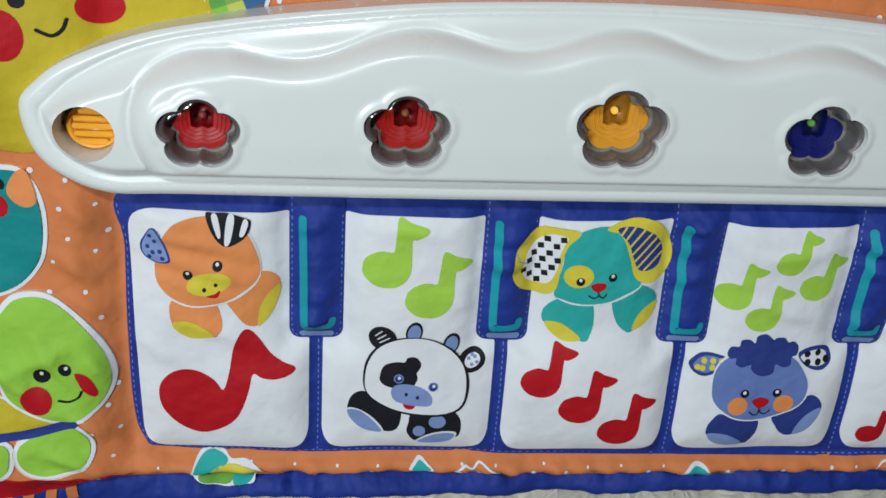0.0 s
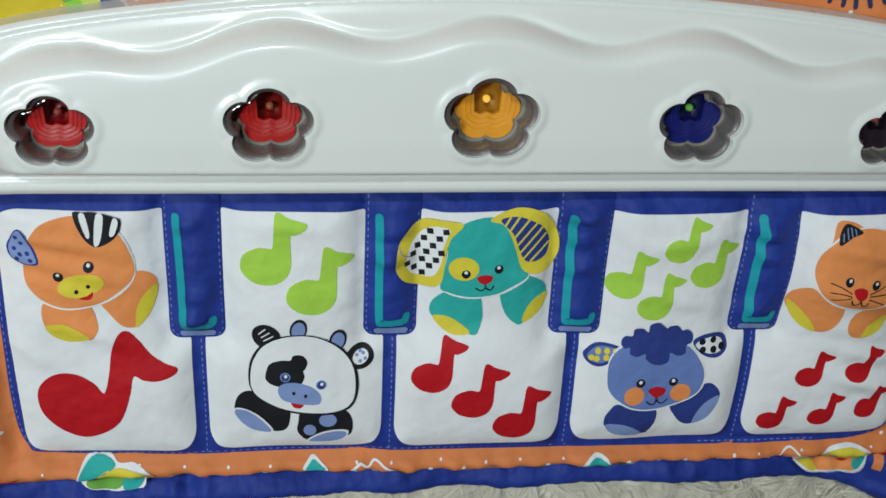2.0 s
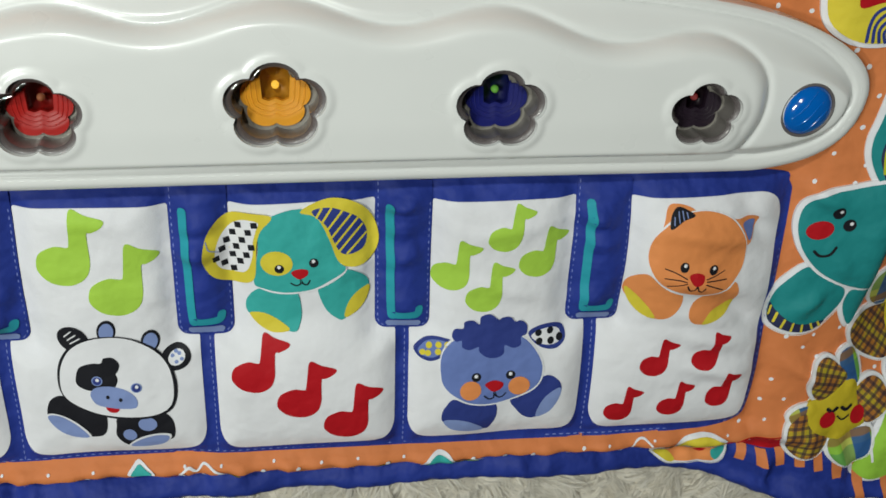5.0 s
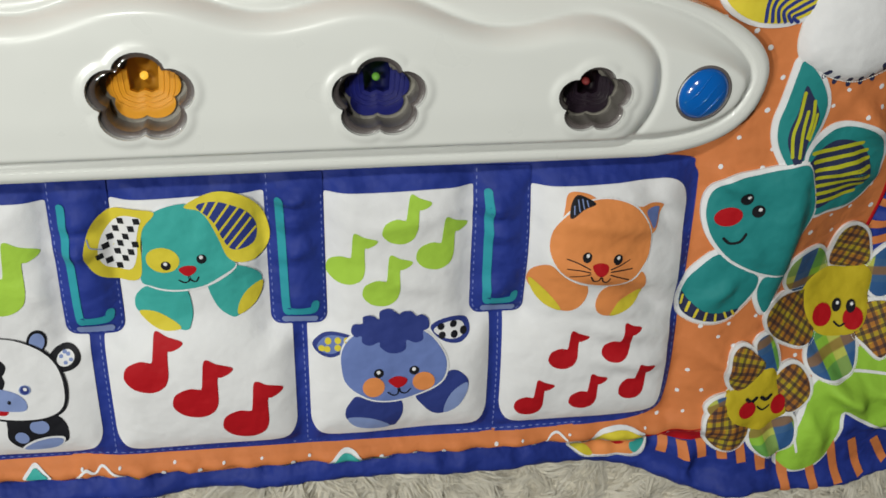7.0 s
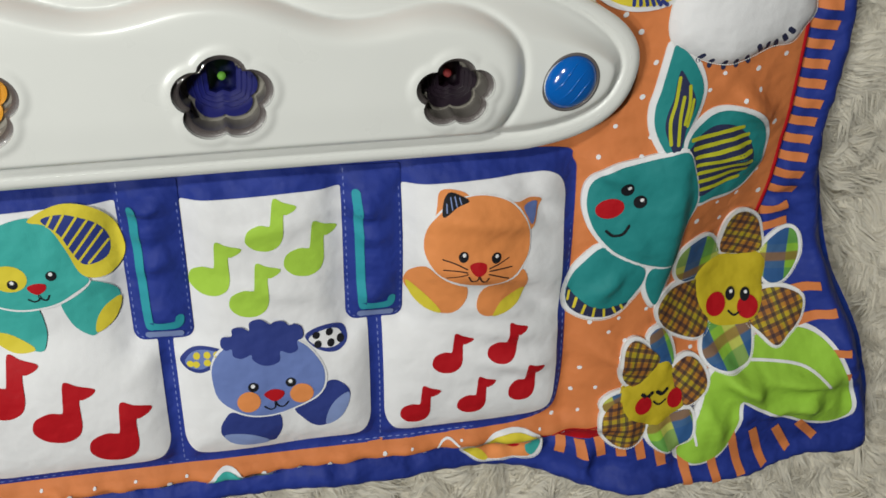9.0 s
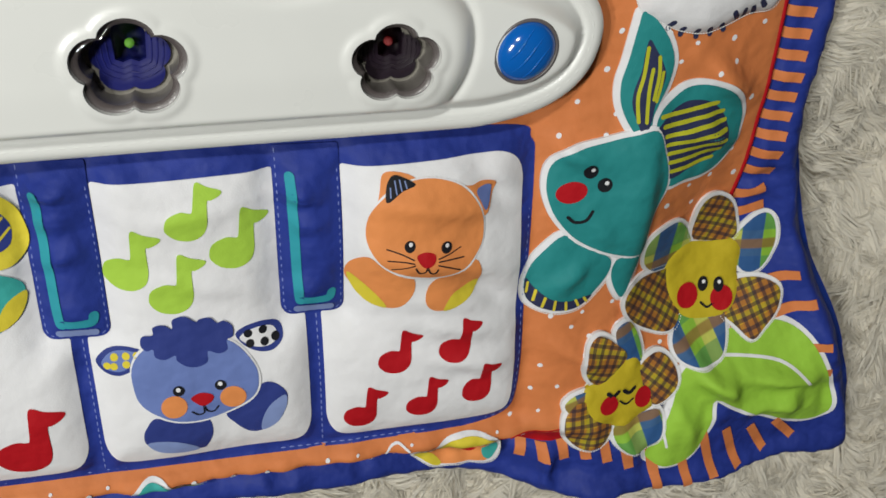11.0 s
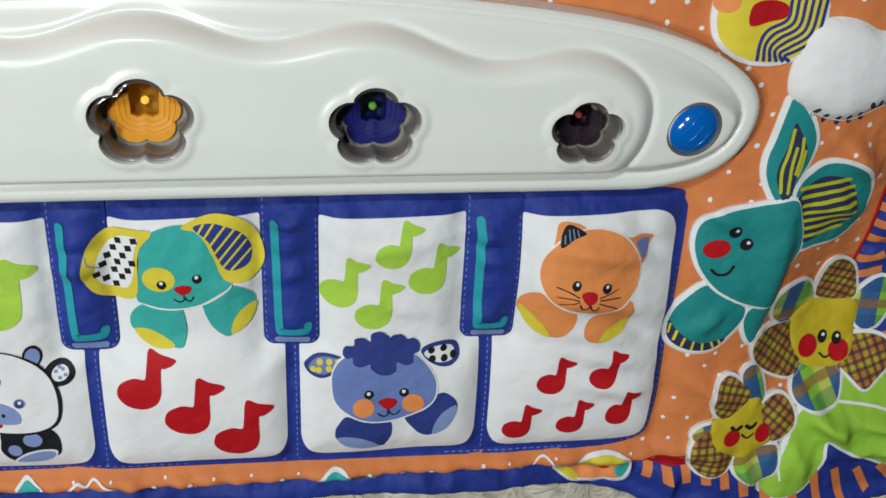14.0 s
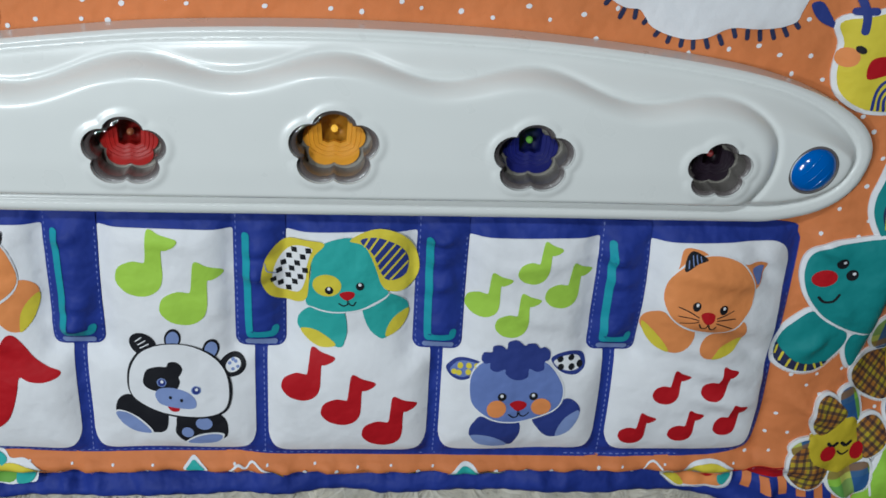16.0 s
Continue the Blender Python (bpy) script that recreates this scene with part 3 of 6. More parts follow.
FLOWER_TINTS = [("red", (0.45, 0.008, 0.012)), ("red", (0.45, 0.010, 0.008)), ("amber", (0.80, 0.36, 0.025)), ("navy", (0.008, 0.012, 0.16)), ("plum", (0.018, 0.010, 0.020))]
GLOWS = [(1.0, 0.05, 0.03), (1.0, 0.25, 0.03), (1.0, 0.55, 0.05), (0.3, 1.0, 0.05), (1.0, 0.05, 0.06)]
GLOW_POWER = [0.03, 0.05, 1.3, 0.16, 0.06]
for (cx, cy, r), (word, tint), glow, power in zip(LIGHTS, FLOWER_TINTS, GLOWS, GLOW_POWER):
    o = flower(cx, cy, r)
    rim = np.column_stack([o, shell_height(o[:, 0], o[:, 1])])
    ring = [flower(cx, cy, r * k) for k in (0.99, 0.98, 0.90, 0.845)]
    light = rings("flower_light", [rim, at_z(ring[0], TOP), at_z(ring[1], TOP - 0.0008)], PLASTIC, console, label="flower-shaped light with a " + word + " reflector")
    rings("bevel", [at_z(ring[1], TOP - 0.0006), at_z(ring[2], TOP - 0.0010), at_z(ring[3], TOP - 0.0022)], SMOKE, light, label="dark glassy bevel")
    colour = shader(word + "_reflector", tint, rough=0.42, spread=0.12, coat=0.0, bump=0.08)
    # socket: the reflector's tint darkened, the shade of the recess put into its colour
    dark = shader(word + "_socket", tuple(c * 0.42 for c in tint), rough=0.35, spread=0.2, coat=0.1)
    x0, y0, deep = cx * 0.001, (cy + 0.22 * r) * 0.001, 0.0180
    notch = [(-0.30, 0.46), (-0.27, -0.03), (-0.14, -0.09), (0, -0.03), (0.14, -0.09), (0.27, -0.03), (0.30, 0.46)]
    lobe = [(0.24, 0.66), (0, 0.74), (-0.24, 0.66)]
    hole = straight([(cx + r * u, cy + 0.88 * r * v) for u, v in notch + lobe], 1.0)
    wall = flower(cx, cy, r * 0.83)
    rings("well", [at_z(ring[3], TOP - 0.0021), at_z(wall, TOP - 0.0118)], SMOKE_WALL, light, label="greyish clear plastic wall")
    sheet("well_floor", wall, lambda x, y: TOP - 0.0118 + 0 * x, FROST, light, 0.0020, [hole], skirt=0, label="greyish plastic floor")
    outer = flower(cx, cy, r * 0.70, 60) * 1000
    crown = [tuple(outer[k % 60]) for k in range(10, -41, -1)]
    crown += [(cx + r * u * 0.97, cy + 0.88 * r * (v + 0.012)) for u, v in notch]
    crown = straight(crown, 1.2)
    crown_edge = flower(cx, cy, r * 0.68)

    def terraces(x, y):
        return TOP - 0.0114 + 0.0012 * np.clip(distance(hole, np.stack([x, y], 1)) / (0.00034 * r), 0, 1)

    reflector = sheet("reflector", crown, terraces, colour, light, 0.0007, skirt=0.0022, label=word + " stepped plastic reflector")
    for k in (0.09, 0.19, 0.29):
        path = np.array([p for p in grow(hole, k * r) if p[1] < y0 + 0.0002 * r and inside(crown_edge, p[None])[0]])
        path = path[np.argsort(np.arctan2(path[:, 0] - x0, y0 + 0.006 - path[:, 1]))]
        sweep("ridge", np.column_stack([path, terraces(path[:, 0], path[:, 1])]), 0.00028, colour, reflector, closed=False, sides=6)
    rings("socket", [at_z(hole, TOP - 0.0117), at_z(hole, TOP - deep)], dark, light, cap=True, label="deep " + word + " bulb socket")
    bm = bmesh.new()
    bmesh.ops.create_uvsphere(bm, u_segments=14, v_segments=8, radius=0.0016)
    for v in bm.verts:
        v.co = (v.co.x + x0, v.co.y + y0, v.co.z * 1.4 + TOP - deep + 0.0036)
    part("bulb", bm, glowing(word + "_bulb", glow, power), light, "tiny coloured bulb")
    dome = [flower(cx, cy, r * k) for k in (0.965, 0.90, 0.75, 0.5, 0.2)]
    lens = rings("lens", [at_z(p, TOP - 0.0012 + 0.0016 * math.sqrt(1 - k * k)) for p, k in zip(dome, (1.0, 0.93, 0.78, 0.52, 0.2))], LENS, light, cap=True, label="clear domed lens")
    lens.visible_shadow = False

# the speaker opening at one end and the push button at the other
o = oval(-212.5, 101, 12.2, 11.6)
rim = np.column_stack([o, shell_height(o[:, 0], o[:, 1])])
speaker = rings("speaker_opening", [rim, at_z(oval(-212.5, 101, 11.6, 11.0), 0.0180), at_z(oval(-212.5, 101, 11.4, 10.8), 0.0075)], PLASTIC, console, label="round speaker opening")
rings("grille", [at_z(oval(-211, 101, 10.6, 9.6), 0.0075), at_z(oval(-211, 101, 10.6, 9.6), 0.0125), at_z(oval(-211, 101, 9.4, 8.4), 0.0130), at_z(oval(-211, 101, 9.2, 8.2), 0.0105)], GRILLE, speaker, cap=True,
      label="orange plastic speaker grille")
for k in range(-2, 3):
    w = 8.4 * math.sqrt(1 - (k * 3.2 / 8.6) ** 2) * 0.001
    box("slat", (-0.211 - w, 0.101 + k * 0.0032 - 0.0011, 0.0104), (-0.211 + w, 0.101 + k * 0.0032 + 0.0011, 0.0127), GRILLE, speaker, 0.0004)
bm = bmesh.new()
bmesh.ops.create_uvsphere(bm, u_segments=36, v_segments=20, radius=1)
tr = pose(0.2225, 0.1045, 0.0228, 0, 0, 40)
for v in bm.verts:
    v.co = tr @ Vector((v.co.x * 0.0114, v.co.y * 0.0102, v.co.z * 0.0062))
part("push_button", bm, BUTTON_BLUE, console, "glossy blue oval push button")
# slight ridges added to catch curved streaks of reflected light on the button
for k in (-0.42, 0.0, 0.42):
    run = np.linspace(-0.8, 0.8, 18) * math.sqrt(1 - k * k)
    ridge = [tr @ Vector((0.0114 * u, 0.0102 * (k + 0.10 * math.sin(2.6 * u)), 0.0062 * math.sqrt(max(0.0, 1 - u * u - (k + 0.10 * math.sin(2.6 * u)) ** 2)) - 0.00012)) for u in run]
    sweep("streak_ridge", [tuple(p) for p in ridge], 0.00045 * np.sin(np.linspace(0.15, math.pi - 0.15, 18)), BUTTON_BLUE, console, closed=False, sides=8)
# thin dark ring standing in for the shadow in the gap round the button
sweep("button_shadow_ring", [(p[0], p[1], 0.0240) for p in oval(222.5, 104.5, 11.7, 10.5, 40, 40)], 0.0007, SMOKE, console)


# ---- printed and sewn pictures ----
SEWN = []
PUFFS = {"petal": 0.0012, "flower_centre": 0.0030, "applique": 0.0012, "hanging_scrap": 0.0015}


def art(parent, name, material, level, outline, label=""):
    """One colour of a printed or sewn picture, laid on the cloth below it."""
    size = np.ptp(outline, axis=0).max()
    base = 0.0016 if parent in WHITE_KEYS else 0.0008
    if parent is WHITE_KEYS[2] and name != "note_print":
        base = 0.0020
    if name == "belt_print" or (parent is not mat and parent not in WHITE_KEYS):
        base += 0.0005 if level < 9 else 0.0008
    sewn = name in PUFFS
    ob = sheet(name, outline, cloth_at(base + level * 0.00014 + (0.00014 if level >= 4 else 0), outline if sewn else None, PUFFS.get(name, 0)), material, parent, 0.0016 if size > 0.004 else 0.02,
               skirt=0.0022 if sewn else 0.0, label=label)
    if sewn:
        DOMES.append((outline, PUFFS[name]))
        if name in ("petal", "cloud", "hanging_scrap") or "foot" in label:
            SEWN.append((outline, level))
    return ob


def small_note(hx, hy, tx, ty):
    """A music note from the middle of its head to the tip of its stem."""
    shape = [(-43, 2), (-35, 24), (-10, 35), (9, 32), (14, 36), (18, 62), (22, 88), (29, 93), (45, 83), (70, 74), (74, 68), (66, 60), (52, 54), (45, 53), (43, 30), (41, 0),
             (31, -22), (8, -33), (-20, -28), (-37, -14)]
    a = math.atan2(ty - hy, tx - hx) - math.atan2(93, 29)
    k = math.hypot(tx - hx, ty - hy) / math.hypot(93, 29)
    c, s = math.cos(a) * k, math.sin(a) * k
    return spline([(hx + c * x - s * y, hy + s * x + c * y) for x, y in shape], 4)


def plaid_cloth(name, base, bands, turn):
    """Woven check: bands of two colours crossing at right angles."""
    m = cloth(name, base, 0.08)
    t = m.node_tree
    b = t.nodes["Principled BSDF"]
    ground = b.inputs["Base Color"].links[0].from_socket
    pos = [n for n in t.nodes if n.type == "NEW_GEOMETRY"][0].outputs["Position"]
    turned = t.nodes.new("ShaderNodeMapping")
    turned.inputs["Rotation"].default_value = (0, 0, radians(turn))
    t.links.new(pos, turned.inputs["Vector"])
    now = ground
    for axis, colour, scale, phase, edge, cover in bands:
        w = t.nodes.new("ShaderNodeTexWave")
        w.bands_direction = axis
        w.inputs["Scale"].default_value, w.inputs["Distortion"].default_value, w.inputs["Phase Offset"].default_value = scale, 0.15, phase
        t.links.new(turned.outputs[0], w.inputs["Vector"])
        r = t.nodes.new("ShaderNodeValToRGB")
        r.color_ramp.elements[0].position, r.color_ramp.elements[1].position = edge, edge + 0.06
        r.color_ramp.elements[0].color, r.color_ramp.elements[1].color = (0, 0, 0, 1), (cover, cover, cover, 1)
        t.links.new(w.outputs["Fac"], r.inputs[0])
        mix = t.nodes.new("ShaderNodeMix")
        mix.data_type = "RGBA"
        t.links.new(r.outputs[0], mix.inputs["Factor"])
        t.links.new(now, mix.inputs[6])
        mix.inputs[7].default_value = (*colour, 1)
        now = mix.outputs[2]
    t.links.new(now, b.inputs["Base Color"])
    return m


PLAIDS = {}


def check(cx, cy, size=2.75, turn=8):
    """One small slanted square of a check print."""
    c, d = math.cos(radians(turn)) * size / 2, math.sin(radians(turn)) * size / 2
    return straight([(cx - c + d, cy - d - c), (cx + c + d, cy + d - c), (cx + c - d, cy + d + c), (cx - c - d, cy - d + c)])


def checks(parent, kind, level, outline, turn):
    turn = round(turn / 20) * 20
    if (kind, turn) not in PLAIDS:
        if kind == "brown":
            dark, rust, lime = (0.025, 0.022, 0.04), (0.36, 0.13, 0.035), (0.40, 0.36, 0.03)
            PLAIDS[kind, turn] = plaid_cloth("brown_plaid", (0.60, 0.34, 0.03), [("X", rust, 24, 3.6, 0.55, 0.65), ("Y", rust, 24, 4.4, 0.55, 0.65), ("X", lime, 24, 0.6, 0.90, 0.6), ("Y", lime, 24, 1.4, 0.90, 0.6),
                                             ("X", dark, 72, 0.0, 0.60, 0.68), ("Y", dark, 72, 0.7, 0.60, 0.68)], turn)
        else:
            PLAIDS[kind, turn] = plaid_cloth("green_plaid", (0.25, 0.47, 0.05), [("X", (0.55, 0.53, 0.12), 13, 2.4, 0.78, 0.8), ("Y", (0.05, 0.24, 0.09), 13, 1.4, 0.52, 0.6),
                                             ("X", (0.015, 0.06, 0.30), 13, 0.2, 0.60, 0.85), ("Y", (0.25, 0.13, 0.04), 13, 4.6, 0.88, 0.8)], turn)
    return art(parent, "plaid_face", PLAIDS[kind, turn], level, outline, kind + " plaid cotton")



# first key: an orange rounded figure and one big red note
art(WHITE_KEYS[0], "note_print", RED, 1, spline([(-192.7, -28.6), (-187.7, -22.6), (-181.2, -20.1), (-174.2, -21.6), (-167.7, -26.1), (-163.7, -31.1), (-160.7, -21.1), (-158.7, -9.1), (-155.2, -0.6), (-151.2, 0.9), (-146.7, -3.6), (-141.7, -11.1), (-136.2, -15.6), (-130.2, -18.6), (-131.7, -22.1), (-138.7, -24.6), (-145.2, -24.1), (-149.7, -22.1), (-151.7, -30.6), (-154.7, -40.6), (-158.7, -48.6), (-165.7, -54.1), (-174.7, -56.6), (-183.7, -52.6), (-191.2, -44.6), (-193.7, -36.6)], 4), label="big red printed music note")
art(WHITE_KEYS[0], "paw_print", PEACH, 1, spline([(-185.7, 15.9), (-176.2, 14.4), (-166.7, 15.9), (-163.2, 4.4), (-165.2, -0.6), (-167.7, -2.1), (-179.2, -0.1), (-185.7, 4.9)], 4))
art(WHITE_KEYS[0], "pad_print", YELLOW, 2, spline([(-185.7, 4.9), (-178.7, 6.4), (-172.2, 3.4), (-167.2, -1.6), (-175.7, -3.1), (-182.7, -0.1)], 4))
art(WHITE_KEYS[0], "paw_print", PEACH, 1, spline([(-161.2, 17.4), (-153.2, 23.4), (-147.2, 29.4), (-142.2, 29.9), (-137.7, 26.4), (-137.2, 20.4), (-141.2, 8.9), (-146.2, 2.9), (-152.7, 3.4), (-158.2, 10.4)], 4))
art(WHITE_KEYS[0], "pad_print", YELLOW, 2, spline([(-137.2, 22.9), (-137.2, 17.9), (-140.7, 8.9), (-145.7, 2.9), (-147.2, 3.4), (-146.2, 11.9), (-142.2, 18.9)], 4))
art(WHITE_KEYS[0], "outline_print", WHITE_CLOTH, 3, spline([(-192.7, 30.9), (-191.2, 42.4), (-184.7, 53.4), (-175.7, 57.9), (-164.2, 57.9), (-152.2, 51.4), (-146.7, 40.9), (-145.7, 28.4), (-152.7, 19.4), (-163.7, 14.4), (-176.2, 12.9), (-186.2, 16.9), (-191.7, 23.4)], 4))
art(WHITE_KEYS[0], "head_print", PEACH, 4, spline([(-192.2, 30.9), (-190.7, 41.9), (-184.2, 52.9), (-175.7, 56.9), (-164.7, 57.4), (-152.7, 50.9), (-147.2, 39.9), (-146.2, 28.9), (-153.7, 20.4), (-163.7, 15.4), (-176.2, 13.9), (-185.7, 17.9), (-190.7, 23.9)], 4), label="orange rounded print")
art(WHITE_KEYS[0], "ear_print", NAVY, 5, spline([(-192.7, 51.9), (-189.2, 48.9), (-185.2, 39.4), (-185.7, 35.4), (-191.2, 34.9), (-196.7, 37.9), (-198.2, 42.9), (-196.2, 47.4)], 4))
art(WHITE_KEYS[0], "ear_print", PALE_BLUE, 6, spline([(-192.7, 51.4), (-189.7, 48.4), (-186.2, 39.4), (-186.2, 36.4), (-190.7, 35.4), (-196.2, 38.4), (-197.2, 42.9), (-195.7, 46.9)], 4))
art(WHITE_KEYS[0], "check_print", NAVY, 7, oval(-193.5, 48.2, 1, 1, 23, n=14))
art(WHITE_KEYS[0], "check_print", NAVY, 7, oval(-191.5, 45.6, 1, 1, 23, n=14))
art(WHITE_KEYS[0], "check_print", NAVY, 7, oval(-194.7, 42.8, 1, 1, 23, n=14))
art(WHITE_KEYS[0], "check_print", NAVY, 7, oval(-192.5, 40.2, 1, 1.1, 23, n=14))
art(WHITE_KEYS[0], "check_print", NAVY, 7, oval(-189.3, 40.8, 1, 1.1, 23, n=14))
art(WHITE_KEYS[0], "check_print", NAVY, 7, oval(-194.1, 37.9, 1, 1.1, 23, n=14))
art(WHITE_KEYS[0], "check_print", NAVY, 7, oval(-188.3, 37.5, 1, 1.1, 23, n=14))
art(WHITE_KEYS[0], "ear_print", BLACK, 5, spline([(-169.2, 58.9), (-165.2, 59.4), (-160.2, 59.4), (-151.7, 56.9), (-149.7, 54.9), (-151.7, 48.4), (-157.2, 44.4), (-161.7, 44.4), (-166.2, 49.4)], 4))
art(WHITE_KEYS[0], "stripe_print", WHITE_CLOTH, 6, spline([(-166.7, 57.9), (-164.2, 58.4), (-162.7, 49.4), (-164.2, 48.4)], 4))
art(WHITE_KEYS[0], "stripe_print", WHITE_CLOTH, 6, spline([(-159.7, 57.9), (-156.7, 57.4), (-158.7, 45.9), (-161.2, 45.4)], 4))
art(WHITE_KEYS[0], "stripe_print", WHITE_CLOTH, 6, spline([(-152.7, 56.4), (-150.7, 54.9), (-152.7, 48.9), (-154.7, 48.9)], 4))
art(WHITE_KEYS[0], "snout_print", YELLOW, 5, oval(-168.5, 25.3, 10, 5.6, 12))
art(WHITE_KEYS[0], "dot_print", BLACK, 6, oval(-177.7, 29.6, 2.2, 2.5, 1, n=14))
art(WHITE_KEYS[0], "glint_print", WHITE_CLOTH, 7, oval(-177.7, 30.5, 0.8, 0.9, 1, n=14))
art(WHITE_KEYS[0], "dot_print", BLACK, 6, oval(-164.5, 34.3, 2.2, 2.5, 1, n=14))
art(WHITE_KEYS[0], "glint_print", WHITE_CLOTH, 7, oval(-164.5, 35.1, 0.8, 0.9, 1, n=14))
art(WHITE_KEYS[0], "dot_print", BLACK, 6, oval(-170.6, 22.4, 0.9, 1, 1, n=14))
art(WHITE_KEYS[0], "dot_print", BLACK, 6, oval(-165.6, 24.5, 0.9, 1, 1, n=14))
art(WHITE_KEYS[0], "tongue_print", RED, 6, spline([(-169.7, 19.4), (-166.2, 20.4), (-163.7, 21.9), (-164.7, 18.9), (-167.2, 18.4)], 4))

# second key: two green notes and a black and white figure
art(WHITE_KEYS[1], "note_print", LIME, 1, small_note(-88.6, 33.0, -82.8, 58.4), label="lime green printed music note")
art(WHITE_KEYS[1], "note_print", LIME, 1, small_note(-68.4, 17.3, -61.6, 42.6), label="lime green printed music note")
art(WHITE_KEYS[1], "ear_print", BLACK, 1, oval(-89.3, -2.9, 7.1, 6.2, -43))
art(WHITE_KEYS[1], "line_print", WHITE_CLOTH, 2, stroke([(-92.8, -1.4), (-89.8, 1.2)], 0.6))
art(WHITE_KEYS[1], "line_print", WHITE_CLOTH, 2, stroke([(-91.6, -3.2), (-88, -0.6)], 0.6))
art(WHITE_KEYS[1], "line_print", WHITE_CLOTH, 2, stroke([(-90.6, -5), (-86.4, -2.4)], 0.6))
art(WHITE_KEYS[1], "line_print", WHITE_CLOTH, 2, stroke([(-89.4, -6.8), (-84.8, -4.2)], 0.6))
art(WHITE_KEYS[1], "ear_print", BLACK, 1, oval(-46.1, -15.3, 6.8, 6.2, 29))
art(WHITE_KEYS[1], "ear_print", WHITE_CLOTH, 2, oval(-45.8, -15.3, 4.1, 3.4, 46))
for u, v in ((-47.6, -14.2), (-46, -17.2), (-44.6, -13.4), (-43.6, -16), (-46, -12.4)):
    art(WHITE_KEYS[1], "dot_print", PALE_BLUE, 3, oval(u, v, 0.9, 0.9, n=10))
art(WHITE_KEYS[1], "horn_print", BLACK, 1, oval(-74.7, 0.8, 4, 5.7, -9))
art(WHITE_KEYS[1], "horn_print", PALE_BLUE, 2, oval(-74.7, 0.5, 3.1, 4.5, -9))
art(WHITE_KEYS[1], "horn_print", BLACK, 1, oval(-56.5, -5.8, 4.1, 5.7, -9))
art(WHITE_KEYS[1], "horn_print", PALE_BLUE, 2, oval(-56.5, -6.1, 3.1, 4.5, -9))
art(WHITE_KEYS[1], "paw_print", BLACK, 1, spline([(-105.1, -41.4), (-103.1, -34.9), (-98.1, -31.9), (-90.1, -34.9), (-80.1, -41.4), (-79.1, -47.9), (-81.1, -54.4), (-86.6, -55.9), (-97.6, -53.4), (-104.1, -45.9)], 4))
art(WHITE_KEYS[1], "pad_print", WHITE_CLOTH, 2, spline([(-105.1, -42.4), (-99.1, -42.9), (-92.1, -47.9), (-87.1, -55.9), (-96.1, -54.9), (-103.1, -49.4)], 4))
art(WHITE_KEYS[1], "pad_print", PALE_BLUE, 3, spline([(-105.1, -43.4), (-99.6, -43.4), (-93.1, -48.4), (-88.1, -55.9), (-96.1, -54.9), (-102.6, -49.4)], 4))
art(WHITE_KEYS[1], "paw_print", BLACK, 1, spline([(-73.6, -44.4), (-62.1, -44.9), (-54.1, -42.4), (-49.6, -47.9), (-49.6, -56.4), (-53.1, -59.4), (-62.6, -63.4), (-71.1, -61.9), (-75.6, -55.9), (-75.1, -49.4)], 4))
art(WHITE_KEYS[1], "pad_print", WHITE_CLOTH, 2, spline([(-71.1, -62.4), (-65.6, -56.9), (-57.6, -54.4), (-51.1, -55.4), (-54.1, -61.4), (-62.6, -63.4)], 4))
art(WHITE_KEYS[1], "pad_print", PALE_BLUE, 3, spline([(-70.1, -62.4), (-65.1, -57.9), (-57.6, -55.4), (-52.1, -56.4), (-54.6, -60.9), (-62.6, -62.9)], 4))
art(WHITE_KEYS[1], "spot_print", PALE_BLUE, 2, oval(-69.7, -54.8, 3.1, 3.6, 0, n=14))
art(WHITE_KEYS[1], "spot_print", PALE_BLUE, 2, oval(-61.1, -48.6, 4.2, 3.9, 0))
art(WHITE_KEYS[1], "outline_print", BLACK, 4, spline([(-98.1, -24.4), (-96.6, -14.4), (-90.6, -5.9), (-80.6, -1.9), (-67.6, -2.4), (-56.1, -8.4), (-49.1, -17.4), (-46.6, -28.4), (-48.6, -39.4), (-55.1, -43.9), (-67.6, -45.4), (-81.6, -42.9), (-92.1, -37.4), (-96.6, -31.9)], 4))
art(WHITE_KEYS[1], "head_print", WHITE_CLOTH, 5, spline([(-97.1, -24.4), (-95.6, -15.4), (-90.1, -6.9), (-80.1, -2.4), (-67.6, -2.9), (-57.1, -8.9), (-50.1, -17.9), (-48.1, -28.4), (-49.6, -38.4), (-56.1, -42.9), (-67.6, -43.9), (-81.1, -41.9), (-91.1, -36.9), (-96.1, -31.4)], 4), label="white rounded print with a black outline")
art(WHITE_KEYS[1], "patch_print", BLACK, 6, spline([(-90.1, -22.4), (-88.1, -16.9), (-82.6, -14.9), (-78.6, -14.9), (-77.1, -12.4), (-73.1, -12.4), (-70.6, -15.9), (-71.6, -19.4), (-72.6, -20.9), (-72.1, -24.4), (-75.1, -29.4), (-80.6, -29.4), (-86.1, -28.4), (-89.6, -25.9)], 4))
art(WHITE_KEYS[1], "snout_print", PALE_BLUE, 7, spline([(-84.6, -30.9), (-82.1, -27.4), (-75.6, -26.9), (-68.6, -29.4), (-64.6, -33.9), (-65.1, -38.4), (-70.6, -38.9), (-77.6, -37.9), (-82.6, -35.9)], 4))
art(WHITE_KEYS[1], "dot_print", PALE_BLUE, 8, oval(-81, -23.8, 2.4, 2.5, 0, n=14))
art(WHITE_KEYS[1], "dot_print", NAVY, 9, oval(-81, -23.8, 1.9, 2, 0, n=14))
